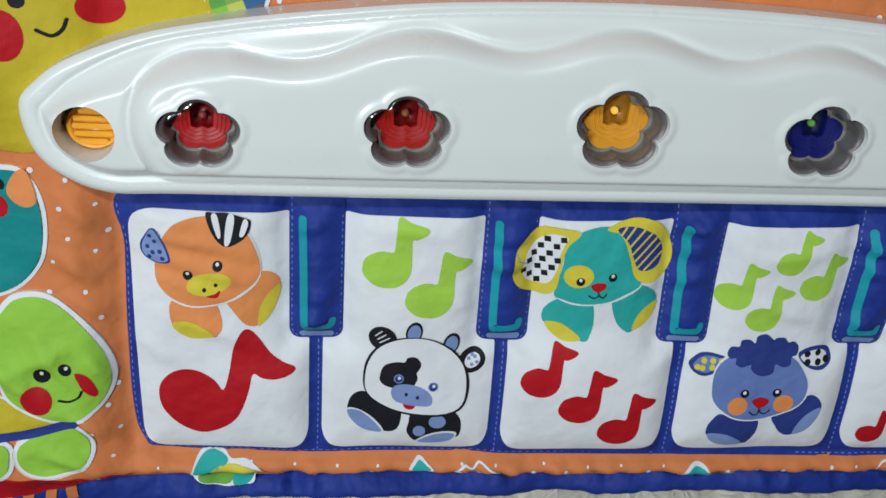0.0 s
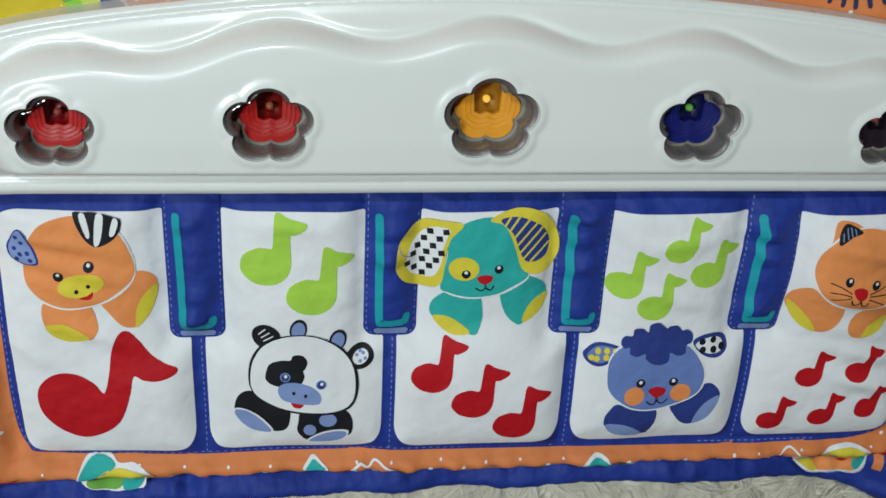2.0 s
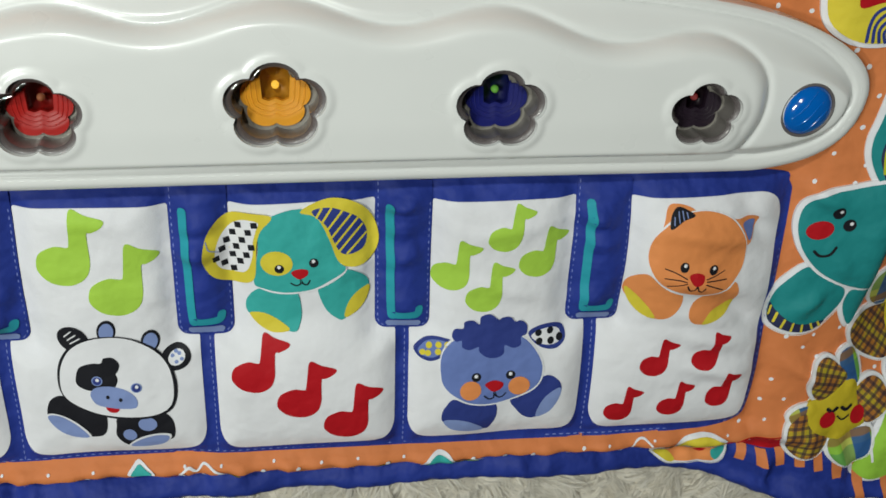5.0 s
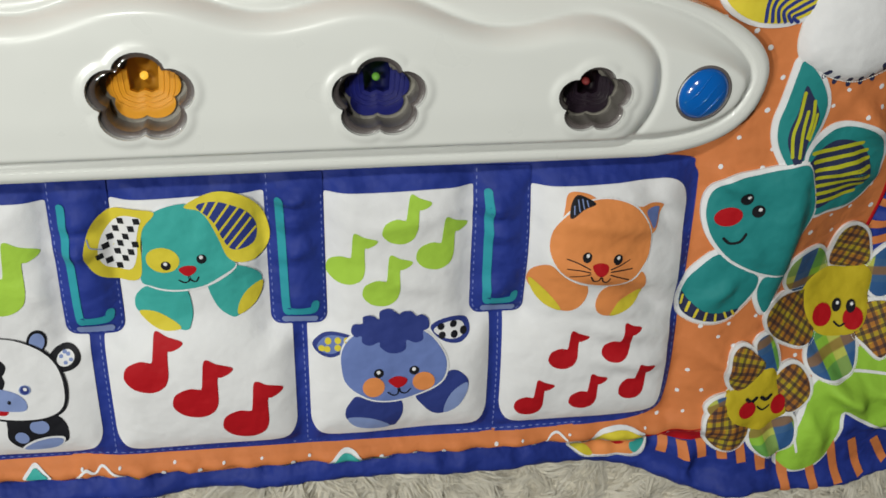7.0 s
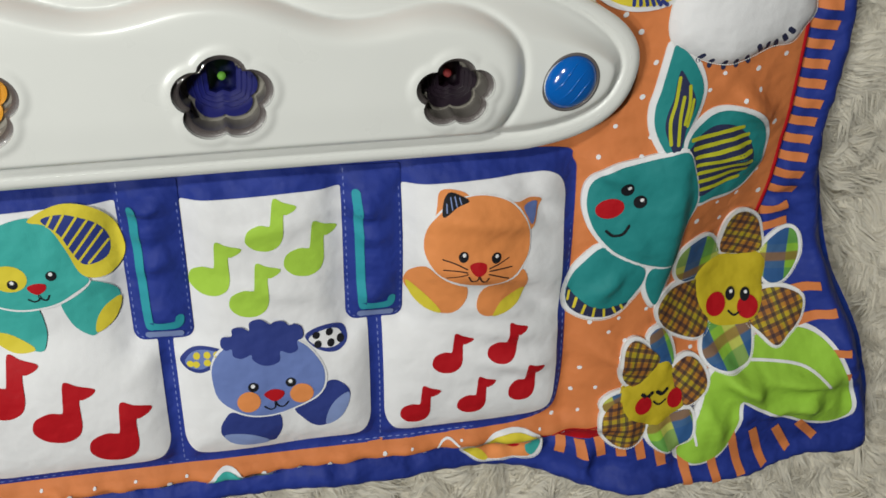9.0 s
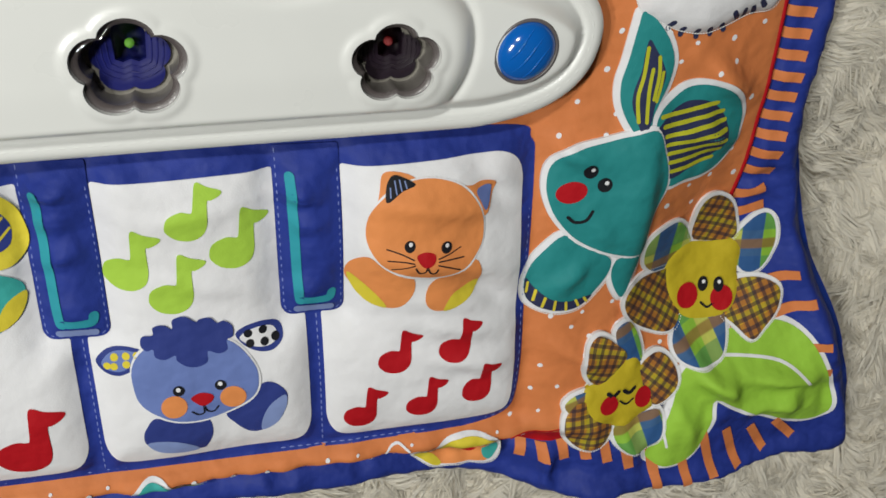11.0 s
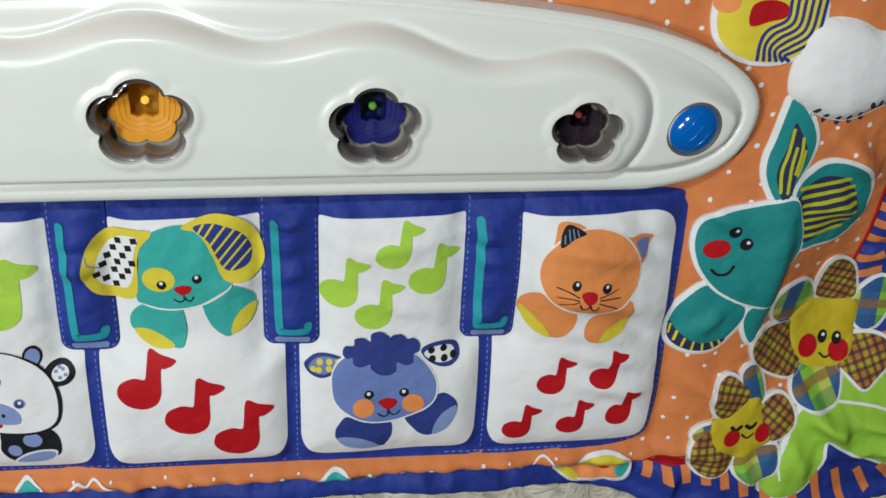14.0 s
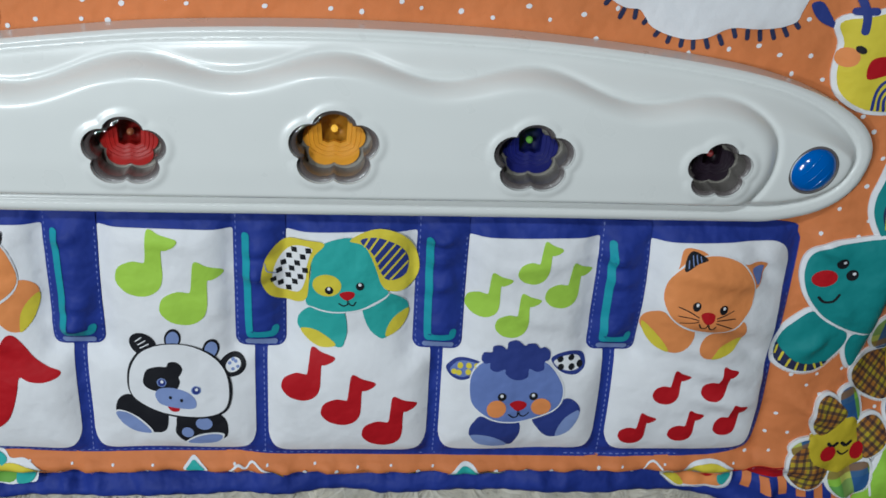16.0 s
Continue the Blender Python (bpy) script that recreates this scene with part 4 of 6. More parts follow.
art(WHITE_KEYS[1], "glint_print", WHITE_CLOTH, 10, oval(-80.8, -23.2, 0.8, 0.9, 0, n=14))
art(WHITE_KEYS[1], "dot_print", PALE_BLUE, 8, oval(-64.3, -28.2, 2.5, 2.5, 0, n=14))
art(WHITE_KEYS[1], "dot_print", NAVY, 9, oval(-64.3, -28.2, 1.9, 2.1, 0, n=14))
art(WHITE_KEYS[1], "glint_print", WHITE_CLOTH, 10, oval(-64, -27.6, 0.8, 0.9, 0, n=14))
art(WHITE_KEYS[1], "dot_print", BLACK, 8, oval(-77.1, -32.4, 0.8, 1, 0, n=14))
art(WHITE_KEYS[1], "dot_print", BLACK, 8, oval(-71.6, -34, 0.8, 1, 0, n=14))
art(WHITE_KEYS[1], "tongue_print", RED, 6.5, spline([(-78.6, -37.4), (-75.6, -37.9), (-72.6, -38.9), (-74.1, -40.9), (-77.1, -40.4)], 4))

# third key: a teal figure with yellow ears and three red notes
art(WHITE_KEYS[2], "note_print", RED, 1, small_note(-12.0, -25.6, -5.6, -4.0), label="red printed music note")
art(WHITE_KEYS[2], "note_print", RED, 1, small_note(8.4, -40.5, 14.7, -17.9), label="red printed music note")
art(WHITE_KEYS[2], "note_print", RED, 1, small_note(30.0, -54.2, 36.0, -30.8), label="red printed music note")
art(WHITE_KEYS[2], "paw_print", TEAL, 1, spline([(-7.4, 18.1), (-0.4, 16.6), (8.1, 18.1), (10.6, 7.6), (9.6, 0.1), (6.6, -3.4), (-5.4, 1.1), (-12.9, 5.1), (-13.9, 10.1), (-11.9, 14.6)], 4))
art(WHITE_KEYS[2], "pad_print", YELLOW, 2, spline([(-12.4, 5.1), (-5.9, 5.6), (0.6, 2.1), (5.1, -2.4), (-2.4, -3.4), (-8.9, 0.1)], 4))
art(WHITE_KEYS[2], "paw_print", TEAL, 1, spline([(18.1, 19.1), (24.6, 22.6), (30.6, 27.1), (38.1, 23.1), (41.1, 17.6), (37.1, 10.1), (30.1, 2.1), (26.1, 2.6), (21.1, 8.1)], 4))
art(WHITE_KEYS[2], "pad_print", YELLOW, 2, spline([(41.1, 17.1), (40.6, 12.1), (36.6, 6.1), (30.1, 2.6), (31.1, 9.1), (35.1, 14.6)], 4))
art(WHITE_KEYS[2], "outline_print", WHITE_CLOTH, 3, spline([(-10.4, 22.1), (-7.4, 37.1), (-6.9, 48.1), (-0.9, 54.6), (10.6, 56.6), (19.1, 53.1), (24.1, 43.1), (27.1, 31.6), (31.1, 27.1), (24.6, 21.1), (15.6, 17.1), (3.6, 15.6), (-5.9, 17.6)], 4))
art(WHITE_KEYS[2], "head_print", TEAL, 4, spline([(-9.9, 21.6), (-7.4, 37.1), (-6.9, 48.1), (-0.9, 54.1), (10.6, 56.6), (19.1, 53.1), (24.1, 43.1), (27.1, 31.6), (30.6, 27.6), (24.1, 22.6), (15.6, 18.1), (3.6, 16.6), (-5.9, 18.6)], 4), label="teal rounded print")
art(WHITE_KEYS[2], "ear_print", YELLOW, 5, spline([(-0.9, 53.6), (-8.9, 55.1), (-17.9, 54.6), (-25.4, 50.6), (-29.9, 42.1), (-30.9, 32.1), (-27.4, 24.6), (-19.9, 20.6), (-12.9, 20.6), (-9.4, 23.6), (-8.4, 31.1), (-7.9, 39.6), (-5.9, 47.1)], 4), label="yellow printed ear shape")
art(WHITE_KEYS[2], "ear_print", WHITE_CLOTH, 6, spline([(-6.9, 51.1), (-13.9, 51.6), (-19.9, 47.6), (-24.4, 41.1), (-25.9, 33.6), (-23.9, 28.1), (-18.9, 25.6), (-12.9, 26.6), (-9.9, 34.1), (-9.4, 41.1), (-7.9, 47.1)], 4))
art(WHITE_KEYS[2], "check_print", BLACK, 7, check(-15.5, 49))
art(WHITE_KEYS[2], "check_print", BLACK, 7, check(-8.6, 49.7))
art(WHITE_KEYS[2], "check_print", BLACK, 7, check(-18, 45))
art(WHITE_KEYS[2], "check_print", BLACK, 7, check(-11.3, 45.9))
art(WHITE_KEYS[2], "check_print", BLACK, 7, check(-20.7, 41.2))
art(WHITE_KEYS[2], "check_print", BLACK, 7, check(-14, 41.9))
art(WHITE_KEYS[2], "check_print", BLACK, 7, check(-22.7, 37.5))
art(WHITE_KEYS[2], "check_print", BLACK, 7, check(-16.7, 38.2))
art(WHITE_KEYS[2], "check_print", BLACK, 7, check(-10.2, 38.8))
art(WHITE_KEYS[2], "check_print", BLACK, 7, check(-25.4, 33.2))
art(WHITE_KEYS[2], "check_print", BLACK, 7, check(-18.4, 34.1))
art(WHITE_KEYS[2], "check_print", BLACK, 7, check(-12.4, 34.8))
art(WHITE_KEYS[2], "check_print", BLACK, 7, check(-22, 30.3))
art(WHITE_KEYS[2], "check_print", BLACK, 7, check(-15.2, 31.3))
art(WHITE_KEYS[2], "check_print", BLACK, 7, check(-18.2, 27.2))
art(WHITE_KEYS[2], "ear_print", YELLOW, 5, spline([(11.1, 55.1), (16.6, 58.6), (25.6, 60.6), (35.6, 58.1), (42.6, 50.6), (45.6, 40.6), (44.1, 33.1), (38.6, 28.6), (31.6, 28.6), (27.1, 31.6), (24.1, 40.1), (20.6, 48.6), (17.1, 53.1)], 4), label="yellow printed ear shape")
art(WHITE_KEYS[2], "ear_print", NAVY, 6, spline([(16.1, 55.1), (22.6, 56.6), (29.1, 55.1), (36.1, 51.1), (40.1, 44.1), (39.1, 36.6), (33.6, 34.1), (28.6, 35.1), (25.1, 41.6), (22.1, 48.6)], 4))
art(WHITE_KEYS[2], "stripe_print", YELLOW, 7, stroke([(18.2, 52.6), (20.4, 56.2)], 1))
art(WHITE_KEYS[2], "stripe_print", YELLOW, 7, stroke([(20.6, 50.2), (24.6, 56.2)], 1))
art(WHITE_KEYS[2], "stripe_print", YELLOW, 7, stroke([(23, 46.8), (29.2, 54.8)], 1))
art(WHITE_KEYS[2], "stripe_print", YELLOW, 7, stroke([(24.4, 42.6), (33, 53)], 1))
art(WHITE_KEYS[2], "stripe_print", YELLOW, 7, stroke([(26.2, 39.2), (36, 50.8)], 1))
art(WHITE_KEYS[2], "stripe_print", YELLOW, 7, stroke([(27.8, 36), (38, 47.4)], 1))
art(WHITE_KEYS[2], "stripe_print", YELLOW, 7, stroke([(31.4, 34.6), (39.8, 42.8)], 1))
art(WHITE_KEYS[2], "patch_print", YELLOW, 5, oval(0.4, 31.5, 7, 6.1, -5))
art(WHITE_KEYS[2], "dot_print", BLACK, 6, oval(1.5, 28.9, 2.1, 2.2, 1, n=14))
art(WHITE_KEYS[2], "glint_print", WHITE_CLOTH, 7, oval(1.4, 29.8, 0.8, 0.9, 1, n=14))
art(WHITE_KEYS[2], "dot_print", BLACK, 6, oval(16.5, 31.4, 2.1, 2.2, 1, n=14))
art(WHITE_KEYS[2], "glint_print", WHITE_CLOTH, 7, oval(16.4, 32.3, 0.8, 0.9, 1, n=14))
art(WHITE_KEYS[2], "nose_print", RED, 6, spline([(6.6, 27.1), (9.6, 28.6), (13.6, 28.1), (13.6, 25.6), (10.6, 23.6), (8.1, 24.6)], 4))
art(WHITE_KEYS[2], "line_print", BLACK, 6, stroke([(6.4, 21.6), (8.6, 20.4), (10.6, 21.4), (10.6, 23.4), (11.6, 21.4), (13.4, 20.8), (14.6, 22.8)], 0.7))
art(WHITE_KEYS[2], "loose_thread", PALE_BLUE, 8, stroke([(-29.4, 42.2), (-28.4, 39.2), (-26.4, 37.8), (-24.2, 36.6)], 0.4), label="loose grey thread")

# fourth key: four green notes and a blue curly figure
art(WHITE_KEYS[3], "note_print", LIME, 1, small_note(77.6, 21.4, 82.2, 40.3), label="lime green printed music note")
art(WHITE_KEYS[3], "note_print", LIME, 1, small_note(101.2, 40.3, 106.8, 57.3), label="lime green printed music note")
art(WHITE_KEYS[3], "note_print", LIME, 1, small_note(117.0, 27.0, 122.4, 45.8), label="lime green printed music note")
art(WHITE_KEYS[3], "note_print", LIME, 1, small_note(93.0, 10.3, 97.8, 28.9), label="lime green printed music note")
art(WHITE_KEYS[3], "ear_print", NAVY, 1, spline([(80.1, -11.8), (74.1, -9.8), (66.1, -10.3), (61.6, -14.8), (64.1, -19.8), (69.6, -21.8), (75.6, -19.3), (78.6, -15.8)], 4))
art(WHITE_KEYS[3], "ear_print", PERI, 2, spline([(79.1, -13.3), (73.6, -11.3), (67.1, -11.8), (63.6, -15.8), (65.6, -18.8), (70.6, -19.8), (75.6, -16.8)], 4))
art(WHITE_KEYS[3], "dot_print", YELLOW, 3, oval(65.7, -17, 1.5, 1.6, -2, n=14))
art(WHITE_KEYS[3], "dot_print", YELLOW, 3, oval(68.7, -13.6, 1.5, 1.6, -2, n=14))
art(WHITE_KEYS[3], "dot_print", YELLOW, 3, oval(68.2, -17.4, 1.5, 1.6, -2, n=14))
art(WHITE_KEYS[3], "dot_print", YELLOW, 3, oval(73.1, -13.5, 1.5, 1.6, -2, n=14))
art(WHITE_KEYS[3], "dot_print", YELLOW, 3, oval(72.9, -16.9, 1.5, 1.6, -2, n=14))
art(WHITE_KEYS[3], "dot_print", YELLOW, 3, oval(77.2, -13.3, 1.5, 1.6, -2, n=14))
art(WHITE_KEYS[3], "ear_print", NAVY, 1, spline([(115.1, -8.3), (119.6, -5.3), (126.6, -4.8), (132.6, -7.3), (133.6, -12.8), (129.6, -16.8), (124.1, -16.8), (118.6, -13.8)], 4))
art(WHITE_KEYS[3], "ear_print", WHITE_CLOTH, 2, spline([(116.6, -9.8), (120.6, -7.3), (126.6, -6.8), (130.6, -8.8), (131.1, -12.8), (128.1, -14.8), (123.6, -14.8), (119.1, -12.8)], 4))
art(WHITE_KEYS[3], "dot_print", BLACK, 3, oval(120, -8.6, 1.7, 1.7, -2, n=14))
art(WHITE_KEYS[3], "dot_print", BLACK, 3, oval(125.9, -8.2, 1.7, 1.7, -2, n=14))
art(WHITE_KEYS[3], "dot_print", BLACK, 3, oval(120.5, -12.8, 1.7, 1.8, -2, n=14))
art(WHITE_KEYS[3], "dot_print", BLACK, 3, oval(126.2, -13, 1.7, 1.8, -2, n=14))
art(WHITE_KEYS[3], "dot_print", BLACK, 3, oval(130.6, -11.9, 1.7, 1.8, -2, n=14))
art(WHITE_KEYS[3], "paw_print", NAVY, 1, spline([(81.1, -42.8), (88.6, -45.8), (100.6, -45.8), (102.6, -53.8), (100.1, -60.8), (97.1, -62.8), (84.6, -60.8), (76.6, -56.3), (75.6, -50.8), (77.6, -46.3)], 4))
art(WHITE_KEYS[3], "pad_print", PALE_BLUE, 2, spline([(76.6, -55.3), (84.1, -55.3), (91.6, -58.3), (96.6, -62.8), (89.1, -63.8), (80.6, -61.3)], 4))
art(WHITE_KEYS[3], "paw_print", NAVY, 1, spline([(108.6, -44.3), (116.6, -37.8), (123.6, -31.3), (128.6, -31.8), (133.1, -37.3), (133.1, -43.8), (128.6, -52.8), (121.6, -57.3), (116.6, -56.3), (112.1, -51.3)], 4))
art(WHITE_KEYS[3], "pad_print", PALE_BLUE, 2, spline([(132.6, -38.8), (133.1, -44.3), (129.1, -52.8), (122.6, -56.8), (123.1, -49.8), (126.6, -42.8)], 4))
art(WHITE_KEYS[3], "outline_print", WHITE_CLOTH, 3, spline([(74.6, -29.8), (74.1, -18.3), (79.6, -9.8), (89.1, -6.8), (102.6, -5.3), (114.6, -10.8), (121.6, -20.3), (123.6, -28.8), (121.1, -36.8), (114.1, -42.3), (101.6, -46.8), (90.1, -46.3), (81.1, -41.8), (76.6, -36.3)], 4))
art(WHITE_KEYS[3], "head_print", PERI, 4, spline([(74.6, -29.8), (74.6, -18.8), (80.1, -10.8), (89.1, -7.3), (103.1, -6.3), (114.1, -11.3), (121.1, -20.8), (122.6, -28.3), (120.6, -35.8), (113.6, -41.3), (101.6, -45.8), (90.1, -45.3), (81.6, -40.8), (76.6, -35.8)], 4), label="blue rounded print")
art(WHITE_KEYS[3], "curl_print", NAVY, 5, spline([(79.1, -8.8), (80.1, -4.8), (84.1, -4.3), (84.6, -0.8), (88.6, -0.3), (91.6, -2.3), (92.1, 1.7), (96.6, 2.7), (100.6, -0.3), (102.1, 0.7), (106.1, 0.7), (108.6, -1.8), (111.1, -1.3), (114.1, -3.8), (114.1, -8.3), (111.6, -9.8), (111.6, -13.8), (108.1, -15.3), (104.1, -13.8), (103.6, -18.3), (100.1, -20.3), (95.6, -19.8), (92.1, -16.8), (91.6, -14.3), (87.6, -15.8), (84.1, -14.3), (83.6, -10.8), (81.1, -11.3)], 4))
art(WHITE_KEYS[3], "cheek_print", PEACH, 6, oval(88.8, -37.8, 5.1, 5.3, -3))
art(WHITE_KEYS[3], "cheek_print", PEACH, 6, oval(112, -35.9, 5.2, 5.3, -3))
art(WHITE_KEYS[3], "dot_print", BLACK, 7, oval(91.2, -30.4, 2.3, 2.4, -2, n=14))
art(WHITE_KEYS[3], "glint_print", WHITE_CLOTH, 8, oval(91.1, -29.8, 0.9, 1, -2, n=14))
art(WHITE_KEYS[3], "dot_print", BLACK, 7, oval(107.5, -29.5, 2.3, 2.4, -2, n=14))
art(WHITE_KEYS[3], "glint_print", WHITE_CLOTH, 8, oval(107.4, -28.8, 0.9, 1, -2, n=14))
art(WHITE_KEYS[3], "nose_print", RED, 7, spline([(95.6, -34.3), (99.6, -32.3), (104.1, -33.8), (103.6, -36.8), (100.1, -38.8), (97.1, -36.8)], 4))
art(WHITE_KEYS[3], "line_print", BLACK, 7, stroke([(95.4, -41), (97.8, -42.8), (100, -42), (100.2, -38.6), (101.4, -41.4), (103.8, -42), (105.8, -39.8)], 0.7))

# fifth key: an orange pointed-ear figure and five red notes
art(WHITE_KEYS[4], "note_print", RED, 1, small_note(178.3, -29.6, 182.4, -14.2), label="red printed music note")
art(WHITE_KEYS[4], "note_print", RED, 1, small_note(203.6, -26.5, 207.5, -11.1), label="red printed music note")
art(WHITE_KEYS[4], "note_print", RED, 1, small_note(163.5, -56.3, 167.8, -40.9), label="red printed music note")
art(WHITE_KEYS[4], "note_print", RED, 1, small_note(189.9, -54.2, 193.8, -39.0), label="red printed music note")
art(WHITE_KEYS[4], "note_print", RED, 1, small_note(214.3, -50.0, 216.8, -34.5), label="red printed music note")
art(WHITE_KEYS[4], "paw_print", PEACH, 1, spline([(167.6, 22.8), (174.1, 17.8), (184.1, 13.8), (185.6, 5.8), (180.6, -1.2), (174.6, -2.2), (168.1, 1.8), (161.6, 7.8), (159.1, 13.3), (161.6, 19.3)], 4))
art(WHITE_KEYS[4], "pad_print", YELLOW, 2, spline([(160.1, 13.3), (165.6, 9.8), (172.1, 2.8), (174.6, -2.2), (167.6, 0.3), (162.1, 6.3)], 4))
art(WHITE_KEYS[4], "paw_print", PEACH, 1, spline([(195.6, 11.8), (204.1, 14.8), (210.6, 17.3), (213.1, 11.3), (212.1, 4.3), (206.6, -2.2), (197.6, -5.2), (192.6, -3.7), (190.1, 0.8), (191.6, 7.8)], 4))
art(WHITE_KEYS[4], "pad_print", YELLOW, 2, spline([(212.6, 6.3), (210.6, 0.3), (204.1, -3.7), (197.6, -5.2), (201.1, 1.3), (207.1, 4.8)], 4))
art(WHITE_KEYS[4], "ear_print", PEACH, 2, spline([(171.6, 40.8), (172.6, 50.8), (174.1, 56.3), (179.1, 56.8), (185.1, 54.8), (187.6, 50.8), (183.1, 43.8)], 4))
art(WHITE_KEYS[4], "ear_print", BLACK, 5.5, spline([(174.6, 46.3), (175.1, 52.3), (177.6, 55.8), (181.6, 54.8), (186.1, 51.8), (180.6, 49.8)], 4))
art(WHITE_KEYS[4], "line_print", PALE_BLUE, 6, stroke([(176.4, 51.4), (176.2, 48.2)], 0.5))
art(WHITE_KEYS[4], "line_print", PALE_BLUE, 6, stroke([(178.2, 53.8), (178.6, 49.2)], 0.5))
art(WHITE_KEYS[4], "line_print", PALE_BLUE, 6, stroke([(180, 54), (180.6, 50.2)], 0.5))
art(WHITE_KEYS[4], "line_print", PALE_BLUE, 6, stroke([(182, 53.4), (182.6, 51)], 0.5))
art(WHITE_KEYS[4], "ear_print", PEACH, 2, spline([(202.6, 48.8), (208.6, 48.3), (213.6, 49.3), (219.1, 47.8), (217.6, 42.3), (214.1, 35.8), (209.1, 38.8)], 4))
art(WHITE_KEYS[4], "ear_print", PERI, 5.5, spline([(210.6, 45.8), (213.6, 47.3), (217.1, 46.8), (216.6, 42.3), (214.1, 38.3), (212.1, 41.8)], 4))
art(WHITE_KEYS[4], "outline_print", WHITE_CLOTH, 3, spline([(166.1, 29.8), (167.6, 39.8), (173.1, 48.3), (182.6, 53.3), (193.6, 53.8), (204.6, 49.8), (211.6, 41.3), (214.1, 30.8), (212.6, 21.3), (205.6, 14.3), (194.1, 11.8), (181.6, 13.3), (171.6, 19.8)], 4))
art(WHITE_KEYS[4], "head_print", PEACH, 4, spline([(167.1, 29.8), (168.1, 39.8), (173.6, 47.8), (183.1, 52.8), (193.6, 53.3), (204.1, 49.3), (211.1, 40.8), (213.6, 30.8), (212.1, 21.8), (205.1, 15.3), (194.1, 12.8), (181.6, 14.8), (172.1, 20.3)], 4), label="orange rounded print with pointed ears")
art(WHITE_KEYS[4], "dot_print", BLACK, 6, oval(183.1, 27.8, 2.2, 2.4, -5, n=14))
art(WHITE_KEYS[4], "glint_print", WHITE_CLOTH, 7, oval(183.4, 28.6, 0.8, 0.9, -5, n=14))
art(WHITE_KEYS[4], "dot_print", BLACK, 6, oval(197.9, 25.2, 2.3, 2.5, -5, n=14))
art(WHITE_KEYS[4], "glint_print", WHITE_CLOTH, 7, oval(198.1, 26, 0.8, 0.9, -5, n=14))
art(WHITE_KEYS[4], "nose_print", RED, 6, spline([(185.6, 23.8), (189.1, 24.8), (193.1, 23.3), (192.6, 20.3), (189.6, 18.8), (187.1, 20.3)], 4))
art(WHITE_KEYS[4], "line_print", BLACK, 6, stroke([(185, 19), (186.6, 16.4), (188.8, 16.8), (189.6, 18.8), (190.8, 16.2), (192.6, 15.6), (193.8, 17.4)], 0.7))
art(WHITE_KEYS[4], "whisker_line", BLACK, 6, stroke([(174.2, 27.2), (179.2, 25.4), (184.4, 22.6)], 0.5))
art(WHITE_KEYS[4], "whisker_line", BLACK, 6, stroke([(174.4, 22.6), (180.2, 22.2), (184.4, 21.2)], 0.5))
art(WHITE_KEYS[4], "whisker_line", BLACK, 6, stroke([(176, 18.4), (181, 19.4), (184.6, 20.4)], 0.5))
art(WHITE_KEYS[4], "whisker_line", BLACK, 6, stroke([(194.4, 21.4), (199.4, 22.4), (203.8, 24.2)], 0.5))
art(WHITE_KEYS[4], "whisker_line", BLACK, 6, stroke([(194.4, 20.4), (199.4, 20.2), (205, 20)], 0.5))
art(WHITE_KEYS[4], "whisker_line", BLACK, 6, stroke([(194, 19.2), (198.6, 17.4), (203, 15.6)], 0.5))

# a teal cloth figure with striped ears on the orange panel
motif = art(mat, "applique", WHITE_CLOTH, 3, grow(spline([(273.7, 111.4), (278.4, 108.7), (283.3, 102.9), (286.7, 96.6), (288.1, 90.2), (286.7, 82.5), (284, 76.6), (281.2, 70.3), (280.3, 64), (275.5, 62.8), (270.8, 69), (267.7, 76.7), (267.4, 84.6), (269.3, 91.8), (271, 100.1), (272.3, 106.8)], 4), 2.4), label="teal cloth ear with a white edge")
art(motif, "face_cloth", DEEP_TEAL, 4, spline([(273.7, 111.4), (278.4, 108.7), (283.3, 102.9), (286.7, 96.6), (288.1, 90.2), (286.7, 82.5), (284, 76.6), (281.2, 70.3), (280.3, 64), (275.5, 62.8), (270.8, 69), (267.7, 76.7), (267.4, 84.6), (269.3, 91.8), (271, 100.1), (272.3, 106.8)], 4))
art(motif, "ear_lining", INK, 5, spline([(276.8, 100.9), (280.1, 96.5), (283, 91.7), (284.9, 86.8), (283.7, 80.9), (281.5, 75), (280.7, 69.8), (279.2, 65.1), (277.1, 63.7), (274.8, 68.1), (272.2, 75.2), (272.5, 81.5), (274.8, 88.8), (275.5, 95.6)], 4))
art(motif, "stripe_print", OLIVE_YELLOW, 6, stroke([(276.6, 97.7), (275.8, 87.1), (274.1, 78.5), (275, 68.7)], 1.5))
art(motif, "stripe_print", OLIVE_YELLOW, 6, stroke([(279.2, 89.3), (278.3, 80.5), (278.3, 68.4)], 1.5))
art(motif, "stripe_print", OLIVE_YELLOW, 6, stroke([(283.6, 88), (283, 82), (281.8, 76.5)], 1.3))
art(motif, "stripe_print", OLIVE_YELLOW, 6, stroke([(281.4, 94), (281.9, 86.6), (280.6, 77.4)], 1.5))
motif = art(mat, "applique", WHITE_CLOTH, 3, grow(spline([(282.9, 65.4), (284.8, 71.8), (289.6, 76.1), (295.8, 80.3), (304, 81), (312.1, 79), (318.8, 74.3), (324.1, 68.1), (326.3, 62.3), (325.7, 56), (324.1, 48.5), (319.5, 42.1), (312.6, 38.8), (301.8, 38.5), (294, 37.5), (291.8, 45.8), (287.8, 55.5)], 4), 2.4), label="round teal cloth ear with a striped lining")
